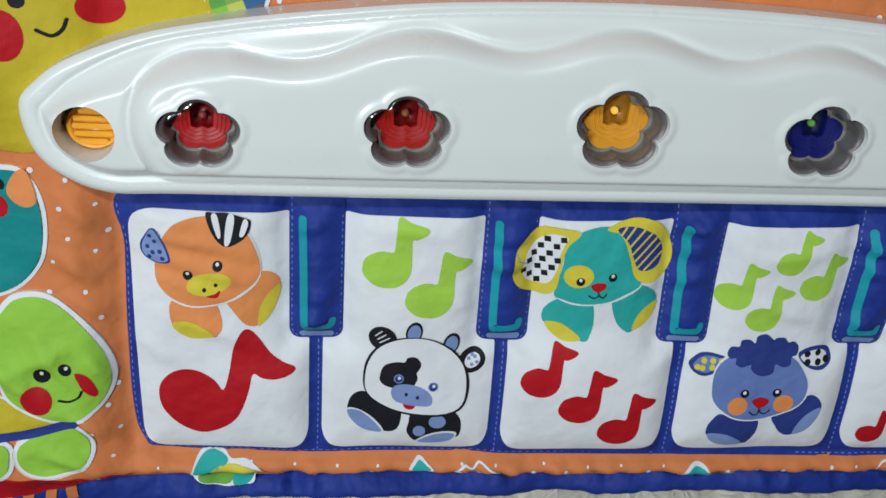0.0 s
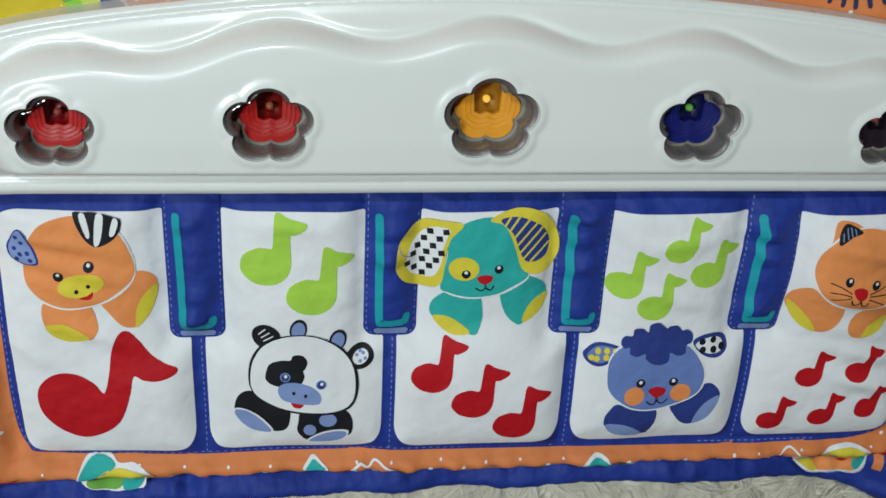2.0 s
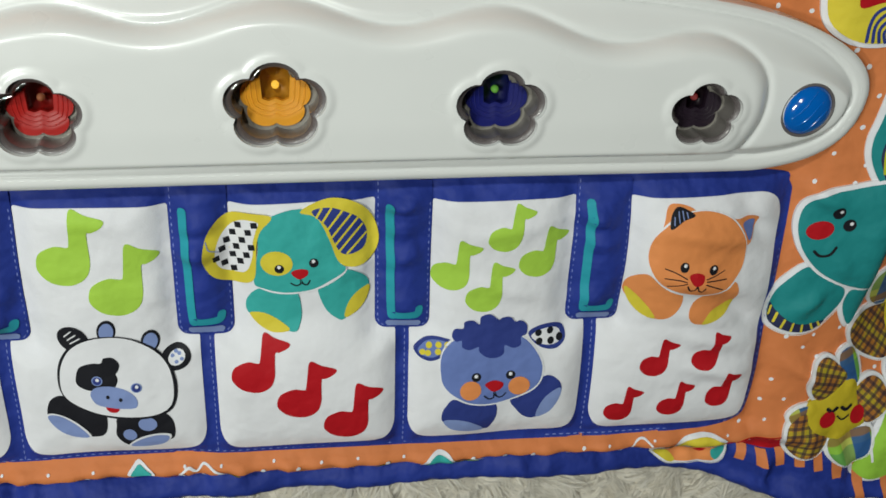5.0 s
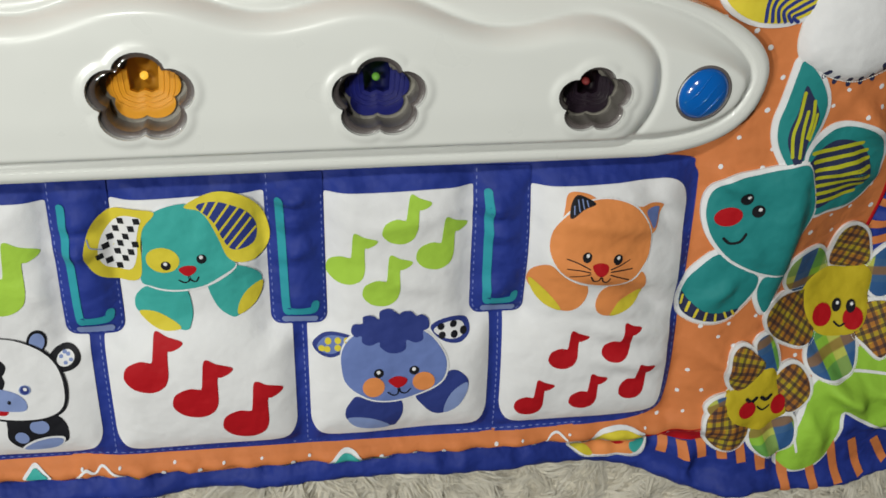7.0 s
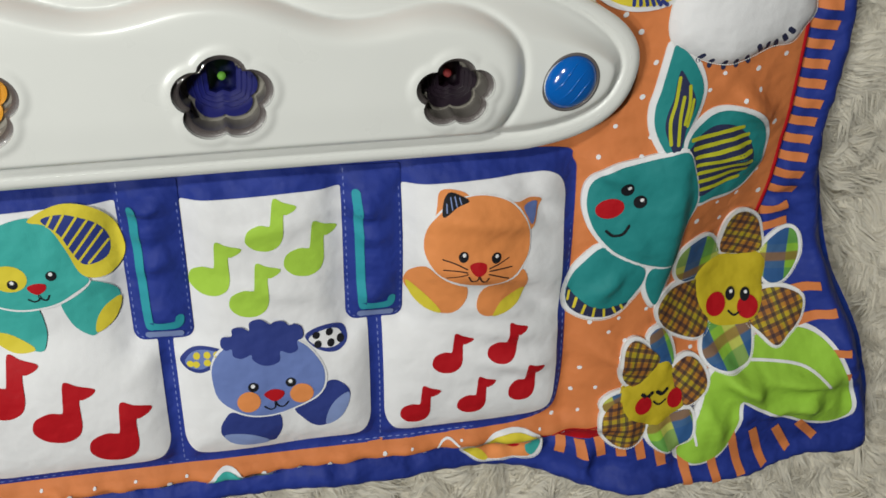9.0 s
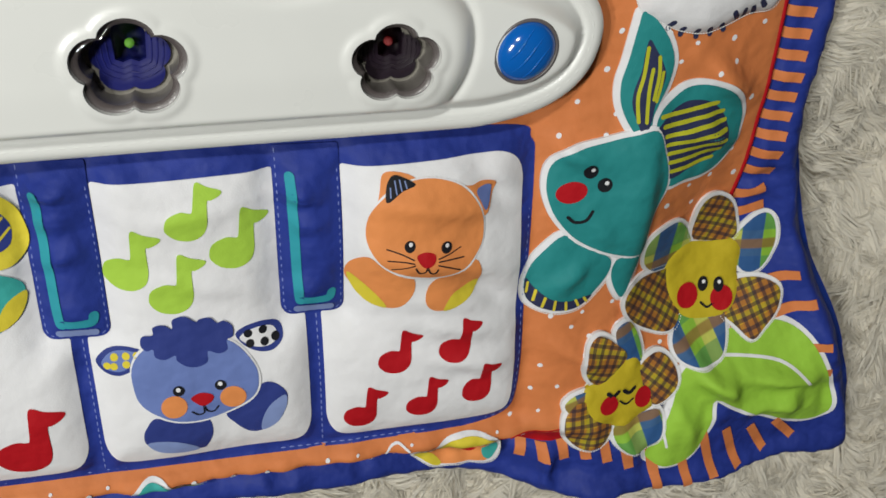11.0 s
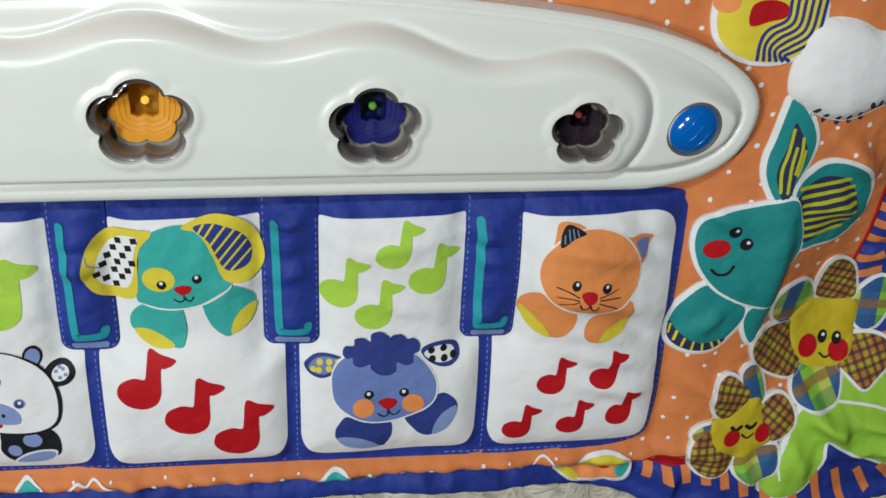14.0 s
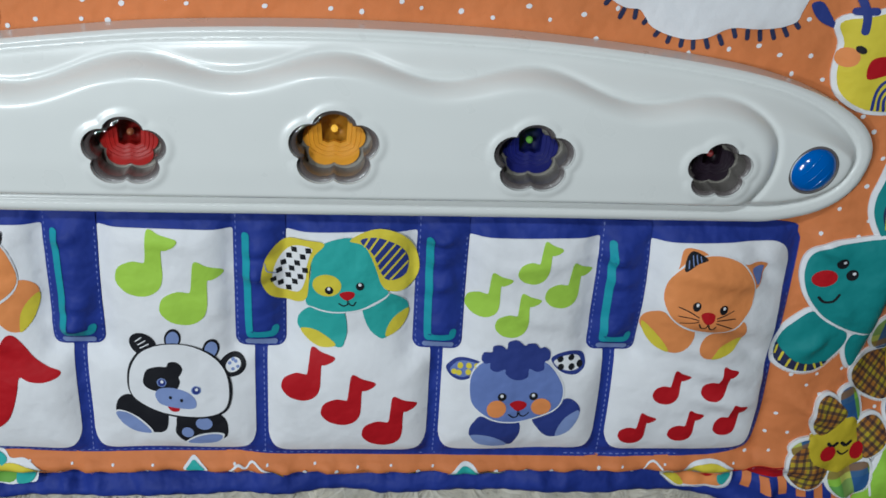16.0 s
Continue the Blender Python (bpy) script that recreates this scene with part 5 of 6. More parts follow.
art(motif, "face_cloth", DEEP_TEAL, 4, spline([(282.9, 65.4), (284.8, 71.8), (289.6, 76.1), (295.8, 80.3), (304, 81), (312.1, 79), (318.8, 74.3), (324.1, 68.1), (326.3, 62.3), (325.7, 56), (324.1, 48.5), (319.5, 42.1), (312.6, 38.8), (301.8, 38.5), (294, 37.5), (291.8, 45.8), (287.8, 55.5)], 4))
art(motif, "ear_lining", INK, 5, spline([(283, 63.3), (287.4, 69.1), (292.5, 73.2), (298, 75.1), (305.8, 73.8), (313, 69.1), (317.8, 62.9), (319, 57.6), (316.4, 51.2), (310.6, 46.4), (302.1, 43.9), (293.5, 41.1), (291.8, 49.4), (288.4, 57)], 4))
for k in range(7):
    y0 = 44.5 + 4.2 * k
    left, right = 294.5 - 0.33 * (y0 - 42), 301.5 + 16.0 * math.sqrt(max(0.05, 1 - ((y0 + 2.5 - 58) / 17.5) ** 2))
    art(motif, "stripe_print", OLIVE_YELLOW, 6, stroke([(left, y0), (0.6 * left + 0.4 * right, y0 + 0.9), (0.3 * left + 0.7 * right, y0 + 2.2), (right, y0 + 2.6)], 1.9))
motif = art(mat, "applique", WHITE_CLOTH, 3, grow(spline([(249.5, 20), (258.4, 14.4), (267.5, 9.6), (271.5, 5.6), (270.8, -1.2), (265.5, -8.8), (258.2, -14.8), (248.5, -16), (239, -13), (235, -7), (235, 1.5), (240.5, 11)], 4), 2.2), label="teal cloth foot with a striped sole")
art(motif, "face_cloth", DEEP_TEAL, 4, spline([(249.5, 20), (258.4, 14.4), (267.5, 9.6), (271.5, 5.6), (270.8, -1.2), (265.5, -8.8), (258.2, -14.8), (248.5, -16), (239, -13), (235, -7), (235, 1.5), (240.5, 11)], 4))
art(motif, "sole_print", INK, 5, spline([(235, 0.5), (238.5, -4), (245.5, -9.5), (253.6, -11.6), (264.4, -10.2), (258.2, -15.3), (248.5, -16), (239, -13), (235, -7)], 4))
art(motif, "stripe_print", YELLOW, 6, stroke([(236.2, -2), (235.8, -6.6)], 1.2))
art(motif, "stripe_print", YELLOW, 6, stroke([(239.6, -5.8), (238.8, -10.8)], 1.2))
art(motif, "stripe_print", YELLOW, 6, stroke([(243.4, -9), (242.6, -13.8)], 1.2))
art(motif, "stripe_print", YELLOW, 6, stroke([(247.8, -10.8), (247.6, -15.4)], 1.2))
art(motif, "stripe_print", YELLOW, 6, stroke([(252.5, -11.9), (252.9, -15.7)], 1.2))
art(motif, "stripe_print", YELLOW, 6, stroke([(256.9, -11.4), (258.4, -14.3)], 1.2))
art(motif, "stripe_print", YELLOW, 6, stroke([(260.7, -10.8), (262.1, -12.9)], 1.2))
motif = art(mat, "applique", WHITE_CLOTH, 3, grow(spline([(274.6, 6.5), (282.2, 6.3), (286.4, 5), (283.7, -4.2), (279.9, -14.8), (274.7, -8.5), (272.3, 0.3)], 4), 2), label="small teal cloth foot")
art(motif, "face_cloth", DEEP_TEAL, 4, spline([(274.6, 6.5), (282.2, 6.3), (286.4, 5), (283.7, -4.2), (279.9, -14.8), (274.7, -8.5), (272.3, 0.3)], 4))
motif = art(mat, "applique", WHITE_CLOTH, 7, grow(spline([(241, 43), (242.5, 51.5), (249, 57.5), (261.6, 60.2), (272.7, 63), (283, 64.9), (287.8, 56.5), (291.8, 45.8), (292.4, 36.1), (288.7, 27.1), (287.6, 18.3), (287.2, 7.7), (280.7, 7.4), (268.6, 10.5), (255.2, 17.7), (246.5, 27), (242.5, 35)], 4), 1.8), label="teal cloth head with a white edge")
art(motif, "face_cloth", DEEP_TEAL, 8, spline([(241, 43), (242.5, 51.5), (249, 57.5), (261.6, 60.2), (272.7, 63), (283, 64.9), (287.8, 56.5), (291.8, 45.8), (292.4, 36.1), (288.7, 27.1), (287.6, 18.3), (287.2, 7.7), (280.7, 7.4), (268.6, 10.5), (255.2, 17.7), (246.5, 27), (242.5, 35)], 4))
art(motif, "nose_print", RED, 9, oval(250.6, 40, 6.3, 4.7, 13))
art(motif, "dot_print", BLACK, 9, oval(257.2, 49.3, 2.9, 3.2, 20))
art(motif, "glint_print", WHITE_CLOTH, 10, oval(257.9, 50.2, 0.9, 0.9, -3, n=14))
art(motif, "dot_print", BLACK, 9, oval(263.6, 43, 3, 3.2, 20))
art(motif, "glint_print", WHITE_CLOTH, 10, oval(264.3, 43.9, 0.9, 0.9, -4, n=14))
art(motif, "line_print", BLACK, 9, stroke([(250, 29), (253, 26.6), (257, 27.4), (259.6, 31.4)], 1.4))

# leaves and flowers sewn over the corner
LEAF = spline([(338, -44), (352, -41), (365, -42), (375.5, -48), (384.5, -60), (394, -78), (398.5, -91), (396, -99), (383, -99.5), (363, -91), (344, -81), (331.5, -75),
               (330.5, -90), (323, -104), (312, -109), (304, -107.5), (298.5, -101), (302.5, -92), (309, -75), (314, -58), (323, -49)], 4)
motif = art(mat, "applique", WHITE_CLOTH, 2, grow(LEAF, 2.2), label="bright green cloth leaf in two lobes with a white edge")
art(motif, "face_cloth", GREEN_CLOTH, 3, LEAF)
art(motif, "vein_print", WHITE_CLOTH, 4, stroke([(336, -54), (357.5, -57.5), (369.5, -63), (379.5, -73)], 1.5))
art(motif, "vein_print", WHITE_CLOTH, 4, stroke([(307.5, -77), (305.5, -86), (308, -97)], 1.2))
motif = art(mat, "petal", WHITE_CLOTH, 7, grow(spline([(318.7, -3.3), (309.5, -9.8), (299.1, -9.9), (291.2, -2.7), (290.8, 7.3), (297.9, 13.3), (307.1, 14.3), (315.9, 5.3)], 4), 1.5), label="green plaid cloth petal with a white frayed edge")
checks(motif, "green", 8, spline([(318.7, -3.3), (309.5, -9.8), (299.1, -9.9), (291.2, -2.7), (290.8, 7.3), (297.9, 13.3), (307.1, 14.3), (315.9, 5.3)], 4), 0)
motif = art(mat, "petal", WHITE_CLOTH, 7, grow(spline([(339.8, -5.2), (348.6, 7.5), (355.8, 9.4), (359.9, 3.7), (361, -6.5), (355.7, -16.9), (348.4, -19.3), (342.8, -13.9)], 4), 1.5), label="green plaid cloth petal with a white frayed edge")
checks(motif, "green", 8, spline([(339.8, -5.2), (348.6, 7.5), (355.8, 9.4), (359.9, 3.7), (361, -6.5), (355.7, -16.9), (348.4, -19.3), (342.8, -13.9)], 4), 8)
motif = art(mat, "petal", WHITE_CLOTH, 7, grow(spline([(315, -34.2), (326.8, -36.2), (336.6, -34.6), (336, -48.1), (331.8, -54.9), (322.1, -55.4), (312.5, -52.6), (308.8, -43.7)], 4), 1.5), label="green plaid cloth petal with a white frayed edge")
checks(motif, "green", 8, spline([(315, -34.2), (326.8, -36.2), (336.6, -34.6), (336, -48.1), (331.8, -54.9), (322.1, -55.4), (312.5, -52.6), (308.8, -43.7)], 4), -17)
motif = art(mat, "petal", WHITE_CLOTH, 9, grow(spline([(320.1, -0), (317.3, 14.2), (319.1, 22.1), (325.6, 23.8), (333.9, 19), (338.9, 10.5), (340.5, -1.9)], 4), 1.5), label="brown plaid cloth petal with a white frayed edge")
checks(motif, "brown", 10, spline([(320.1, -0), (317.3, 14.2), (319.1, 22.1), (325.6, 23.8), (333.9, 19), (338.9, 10.5), (340.5, -1.9)], 4), 20)
motif = art(mat, "petal", WHITE_CLOTH, 9, grow(spline([(310.1, -12.5), (295.8, -9.6), (284.9, -11.5), (281.5, -19.4), (287.7, -30), (301.1, -37.9), (310.6, -38.1), (314.3, -31), (311.6, -21.7)], 4), 1.5), label="brown plaid cloth petal with a white frayed edge")
checks(motif, "brown", 10, spline([(310.1, -12.5), (295.8, -9.6), (284.9, -11.5), (281.5, -19.4), (287.7, -30), (301.1, -37.9), (310.6, -38.1), (314.3, -31), (311.6, -21.7)], 4), 31)
motif = art(mat, "petal", WHITE_CLOTH, 9, grow(spline([(342.5, -22.7), (353.7, -21.5), (363.8, -26.3), (362.9, -36), (355.5, -43.2), (349.2, -48), (342.1, -42.2), (336, -36), (339.5, -28.8)], 4), 1.5), label="brown plaid cloth petal with a white frayed edge")
checks(motif, "brown", 10, spline([(342.5, -22.7), (353.7, -21.5), (363.8, -26.3), (362.9, -36), (355.5, -43.2), (349.2, -48), (342.1, -42.2), (336, -36), (339.5, -28.8)], 4), -11)
motif = art(mat, "flower_centre", GOLD, 12, spline([(305.4, -11.2), (309.9, -4.6), (318.6, -1.6), (330, -3.3), (339.2, -2.1), (344.6, -7.9), (344, -17), (344.2, -26.8), (339.9, -35.2), (329.4, -37.7), (316.5, -35.6), (307.9, -25)], 4), label="padded yellow flower centre")
art(motif, "cheek_print", RED, 13, oval(317.6, -25.7, 5.5, 5.9, -5))
art(motif, "cheek_print", RED, 13, oval(334.9, -28.7, 5.5, 5.7, -24))
art(motif, "dot_print", BLACK, 16, oval(325.7, -21.5, 2.6, 3.4, -5, n=14))
art(motif, "glint_print", WHITE_CLOTH, 19, oval(326, -20.4, 0.9, 0.9, -5, n=14))
art(motif, "dot_print", BLACK, 16, oval(333.5, -22.5, 2.6, 3.4, -5, n=14))
art(motif, "glint_print", WHITE_CLOTH, 19, oval(333.8, -21.3, 0.9, 0.9, -5, n=14))
art(motif, "line_print", BLACK, 13, stroke([(324.6, -29.9), (327.7, -32.3), (330.9, -30.6)], 1))
motif = art(mat, "petal", WHITE_CLOTH, 8, grow(spline([(278, -32), (285, -28.5), (291, -38), (292.5, -49.5), (283.5, -47)], 4), 1.5), label="small green plaid cloth petal")
checks(motif, "green", 9, spline([(278, -32), (285, -28.5), (291, -38), (292.5, -49.5), (283.5, -47)], 4), -19)
motif = art(mat, "petal", WHITE_CLOTH, 8, grow(spline([(281, -81), (291, -77), (302.5, -75.5), (304.5, -89), (299.5, -95), (290.5, -96), (282.5, -90.5)], 4), 1.5), label="small green plaid cloth petal")
checks(motif, "green", 9, spline([(281, -81), (291, -77), (302.5, -75.5), (304.5, -89), (299.5, -95), (290.5, -96), (282.5, -90.5)], 4), -22)
motif = art(mat, "petal", WHITE_CLOTH, 8, grow(spline([(268.5, -61), (260, -61), (255.5, -66), (261.5, -72)], 4), 1.5), label="small green plaid cloth petal")
checks(motif, "green", 9, spline([(268.5, -61), (260, -61), (255.5, -66), (261.5, -72)], 4), -28)
motif = art(mat, "petal", WHITE_CLOTH, 10, grow(spline([(270, -31.5), (278, -37), (284.5, -45.5), (275, -57), (267, -54.5), (263, -44.5), (265, -35.5)], 4), 1.5), label="small brown plaid cloth petal")
checks(motif, "brown", 11, spline([(270, -31.5), (278, -37), (284.5, -45.5), (275, -57), (267, -54.5), (263, -44.5), (265, -35.5)], 4), 21)
motif = art(mat, "petal", WHITE_CLOTH, 10, grow(spline([(291.5, -54), (298, -47.5), (305, -49), (310.5, -57.5), (310, -66), (301.5, -72.5), (296, -68.5)], 4), 1.5), label="small brown plaid cloth petal")
checks(motif, "brown", 11, spline([(291.5, -54), (298, -47.5), (305, -49), (310.5, -57.5), (310, -66), (301.5, -72.5), (296, -68.5)], 4), 40)
motif = art(mat, "petal", WHITE_CLOTH, 10, grow(spline([(264.5, -64.5), (276, -75), (279.5, -80.5), (276.5, -90.5), (268, -93.5), (260.5, -88.5), (255.5, -77.5), (258, -68)], 4), 1.5), label="small brown plaid cloth petal")
checks(motif, "brown", 11, spline([(264.5, -64.5), (276, -75), (279.5, -80.5), (276.5, -90.5), (268, -93.5), (260.5, -88.5), (255.5, -77.5), (258, -68)], 4), 7)
motif = art(mat, "flower_centre", GOLD, 13, spline([(265, -59), (273.5, -55.5), (283.5, -47.5), (291, -48), (294.5, -61), (299.5, -71.5), (295, -76), (285.5, -81.5), (273.5, -78), (266.5, -71.5)], 4), label="padded yellow flower centre")
art(motif, "cheek_print", RED, 14, oval(276.5, -68, 4.4, 5, -7))
art(motif, "cheek_print", RED, 14, oval(293.3, -66.6, 4.2, 5.1, -7))
art(motif, "line_print", BLACK, 14, stroke([(275.7, -61.7), (278.1, -63.5), (280.7, -61.5)], 1.9))
art(motif, "line_print", BLACK, 14, stroke([(283.5, -61.3), (286.1, -62.9), (288.7, -60.9)], 1.9))
art(motif, "line_print", BLACK, 14, stroke([(281.7, -66.3), (284.7, -68.5), (288.1, -66.3)], 0.9))

# clouds and a yellow figure towards the far corner
motif = art(mat, "applique", WHITE_CLOTH, 2, grow(spline([(116, 188), (123.5, 175), (131.5, 170), (139, 169), (145.5, 161.5), (159, 157), (171, 157.5), (182, 162.5), (195.5, 162.5), (208, 164.5), (214, 170.5), (210, 192.5)], 4), 0.1), label="white cloth cloud with a dashed blue edge")
art(motif, "face_cloth", WHITE_CLOTH, 3, spline([(116, 188), (123.5, 175), (131.5, 170), (139, 169), (145.5, 161.5), (159, 157), (171, 157.5), (182, 162.5), (195.5, 162.5), (208, 164.5), (214, 170.5), (210, 192.5)], 4))
art(mat, "dash_print", INK, 3, stroke([(124.6, 174), (122.6, 171.4)], 2.2))
art(mat, "dash_print", INK, 3, stroke([(131.2, 169), (129.8, 165.6)], 2.2))
art(mat, "dash_print", INK, 3, stroke([(136.8, 169), (136.6, 165.6)], 2.2))
art(mat, "dash_print", INK, 3, stroke([(143.2, 166.2), (141.2, 163.4)], 2.2))
art(mat, "dash_print", INK, 3, stroke([(149.2, 160.8), (147.2, 158)], 2.2))
art(mat, "dash_print", INK, 3, stroke([(154.2, 158.4), (153.4, 155.2)], 2.2))
art(mat, "dash_print", INK, 3, stroke([(160, 157), (159.8, 153.6)], 2.2))
art(mat, "dash_print", INK, 3, stroke([(165.4, 156), (165.8, 152.8)], 2.2))
art(mat, "dash_print", INK, 3, stroke([(171.2, 156.8), (172.6, 153.4)], 2.2))
art(mat, "dash_print", INK, 3, stroke([(177.2, 158.6), (179, 155.2)], 2.2))
art(mat, "dash_print", INK, 3, stroke([(183.4, 162.2), (184.8, 158.8)], 2.2))
art(mat, "dash_print", INK, 3, stroke([(190.2, 161.6), (190.6, 158.2)], 2.2))
art(mat, "dash_print", INK, 3, stroke([(196, 161.4), (196.8, 157.8)], 2.2))
art(mat, "dash_print", INK, 3, stroke([(201.8, 162), (203.2, 158.8)], 2.2))
art(mat, "dash_print", INK, 3, stroke([(207, 163.6), (209.2, 160.2)], 2.2))
art(mat, "dash_print", INK, 3, stroke([(211.4, 166.8), (214, 164)], 2.2))
motif = art(mat, "applique", WHITE_CLOTH, 5, grow(spline([(233, 167), (236.5, 158), (236, 144.5), (240, 134), (252, 128), (268.5, 129.5), (280, 140.5), (276, 164.5), (260, 174.5), (244.5, 171)], 4), 2.2), label="yellow cloth figure with a white edge")
art(motif, "face_cloth", YELLOW, 6, spline([(233, 167), (236.5, 158), (236, 144.5), (240, 134), (252, 128), (268.5, 129.5), (280, 140.5), (276, 164.5), (260, 174.5), (244.5, 171)], 4))
art(motif, "cheek_print", PEACH, 7, oval(238.6, 151.9, 5.2, 4.6, 2))
art(motif, "dot_print", BLACK, 8, oval(243.4, 156.1, 2.6, 1.7, -25, n=14))
art(motif, "beak_print", RED, 8, spline([(248.5, 143), (248.5, 151.5), (255.5, 154), (263, 152), (263.5, 147), (256.5, 145)], 4))
for k in range(6):
    d = k * 3.1
    art(motif, "stripe_print", NAVY, 8, stroke([(254 + d * 0.9, 128.6 - d * 0.02), (254 + d * 0.75, 136 - d * 0.35), (256.5 + d * 0.9, 141.5 - d * 0.55), (264 + d * 0.9, 146 - d * 0.45), (264.5 + d, 154), (266 + d, 163)], 1.5))
art(motif, "tuft_print", NAVY, 8, stroke([(239, 179.8), (242.8, 172.4), (243.2, 164.6)], 3.5))
art(motif, "tuft_print", NAVY, 8, stroke([(238.6, 173), (246.4, 173.8)], 3.5))
art(mat, "tuft", NAVY, 4, spline([(218, 175), (223, 176), (228, 170.5), (232, 164.5), (225, 166.5), (220.5, 170)], 4), label="navy cloth tuft")
CLOUD = spline([(273.5, 111), (270.5, 118), (271, 127), (273, 136), (277, 143), (285, 147), (296, 146), (307, 141.5), (318, 143), (329, 141), (336, 133), (339, 122), (334, 114),
                (329, 108.5), (318.5, 108), (309, 104.5), (300, 102), (291, 103), (283, 106)], 4)
PUFFS["cloud"] = 0.0055
art(mat, "cloud", WHITE_CLOTH, 2, CLOUD, label="stuffed white cloth cloud with a dashed blue edge")
art(mat, "dash_print", INK, 3, stroke([(285.2, 107), (284, 104.6)], 2.2))
art(mat, "dash_print", INK, 3, stroke([(289.8, 104.4), (289.4, 102)], 2.2))
art(mat, "dash_print", INK, 3, stroke([(295.8, 103.4), (296, 100.8)], 2.2))
art(mat, "dash_print", INK, 3, stroke([(300.6, 103.8), (301.8, 101.4)], 2.2))
art(mat, "dash_print", INK, 3, stroke([(305.4, 105.2), (307.6, 102.6)], 2.2))
art(mat, "dash_print", INK, 3, stroke([(309.2, 110), (311.6, 107.4)], 2.2))
art(mat, "dash_print", INK, 3, stroke([(314.2, 110.4), (315, 107.8)], 2.2))
art(mat, "dash_print", INK, 3, stroke([(318, 111), (319.8, 108.4)], 2.2))
art(mat, "dash_print", INK, 3, stroke([(321.2, 113.2), (323.4, 111)], 2.2))
art(mat, "dash_print", INK, 3, stroke([(323.2, 116), (325.8, 114.4)], 2.2))

# figures beside the first key
motif = art(mat, "applique", WHITE_CLOTH, 2, grow(spline([(-270, 87.5), (-252, 87), (-238.5, 86), (-224, 95), (-202, 120), (-169.5, 134), (-162, 149), (-162.5, 164.5), (-260, 166.5)], 4), 0.1), label="large yellow cloth flower face")
art(motif, "face_cloth", GOLD, 3, spline([(-270, 87.5), (-252, 87), (-238.5, 86), (-224, 95), (-202, 120), (-169.5, 134), (-162, 149), (-162.5, 164.5), (-260, 166.5)], 4))
art(motif, "cheek_print", RED, 4, oval(-244.2, 135.6, 8.3, 10.2, 2))
art(motif, "cheek_print", RED, 4, oval(-207.1, 146.8, 9.4, 7.1, 2))
art(motif, "line_print", BLACK, 4, stroke([(-231, 138), (-225.6, 135.8), (-221.6, 138), (-219.6, 142.2)], 1.5))
art(motif, "dot_print", BLACK, 4, oval(-237.3, 149.3, 3.2, 2.9, 2))
art(motif, "dot_print", BLACK, 4, oval(-218.7, 153.4, 2.8, 3.3, 3))
motif = art(mat, "petal", WHITE_CLOTH, 3, grow(spline([(-165, 150), (-161, 160.5), (-151, 165), (-142, 159), (-143.5, 149), (-149, 142.5), (-159.5, 142.5)], 4), 1.5), label="green plaid cloth petal with a white edge")
checks(motif, "green", 4, spline([(-165, 150), (-161, 160.5), (-151, 165), (-142, 159), (-143.5, 149), (-149, 142.5), (-159.5, 142.5)], 4), -23)
motif = art(mat, "applique", WHITE_CLOTH, 3, grow(spline([(-268, 68.5), (-258, 76.5), (-246.5, 77), (-240.5, 69.5), (-238, 59), (-238.5, 45.5), (-241.5, 35), (-249.5, 25), (-260, 19.5), (-274.5, 17.5)], 4), 2), label="teal cloth figure with a white edge")
art(motif, "face_cloth", DEEP_TEAL, 4, spline([(-268, 68.5), (-258, 76.5), (-246.5, 77), (-240.5, 69.5), (-238, 59), (-238.5, 45.5), (-241.5, 35), (-249.5, 25), (-260, 19.5), (-274.5, 17.5)], 4))
art(motif, "patch_print", PEACH, 5, spline([(-251, 69), (-246.5, 77), (-242, 77), (-239, 64.5), (-243.5, 61), (-249, 63.5)], 4))
art(motif, "cheek_print", RED, 5, oval(-255.2, 60.8, 3.9, 5.2, 1))
art(motif, "dot_print", BLACK, 5, oval(-253.3, 71.1, 1.8, 2.6, 1, n=14))
motif = art(mat, "applique", WHITE_CLOTH, 3, grow(spline([(-280.5, -29), (-265.5, -32.5), (-253.5, -39), (-239, -46.5), (-252, -49.5), (-268, -52.5), (-283.5, -54)], 4), 0.8), label="yellow cloth body")
art(motif, "face_cloth", GOLD, 4, spline([(-280.5, -29), (-265.5, -32.5), (-253.5, -39), (-239, -46.5), (-252, -49.5), (-268, -52.5), (-283.5, -54)], 4))
motif = art(mat, "applique", WHITE_CLOTH, 4, grow(spline([(-257, -57.5), (-239, -47.5), (-229, -51), (-226, -60.5), (-230.5, -70), (-247, -75), (-257.5, -70)], 4), 2), label="green cloth foot with a white edge")
art(motif, "face_cloth", GREEN_CLOTH, 5, spline([(-257, -57.5), (-239, -47.5), (-229, -51), (-226, -60.5), (-230.5, -70), (-247, -75), (-257.5, -70)], 4))
motif = art(mat, "applique", WHITE_CLOTH, 4, grow(spline([(-284, -57.5), (-264.5, -57), (-263, -67), (-267.5, -74.5), (-286.5, -80)], 4), 2), label="green cloth foot with a white edge")
art(motif, "face_cloth", GREEN_CLOTH, 5, spline([(-284, -57.5), (-264.5, -57), (-263, -67), (-267.5, -74.5), (-286.5, -80)], 4))
art(mat, "belt_print", NAVY, 7, stroke([(-281.2, -56.6), (-268, -53.2), (-252.4, -51), (-232.6, -45.8)], 4.8))
motif = art(mat, "applique", WHITE_CLOTH, 7, grow(spline([(-264.5, 0.5), (-258, 12), (-251.5, 17.5), (-240.5, 18), (-230.5, 11), (-221.5, -1.5), (-216, -14), (-214.5, -24.5), (-219, -35.5), (-228.5, -43), (-239, -44), (-251, -39.5), (-260.5, -31.5), (-262.5, -17)], 4), 2.2), label="leaf-green cloth face with red cheeks")
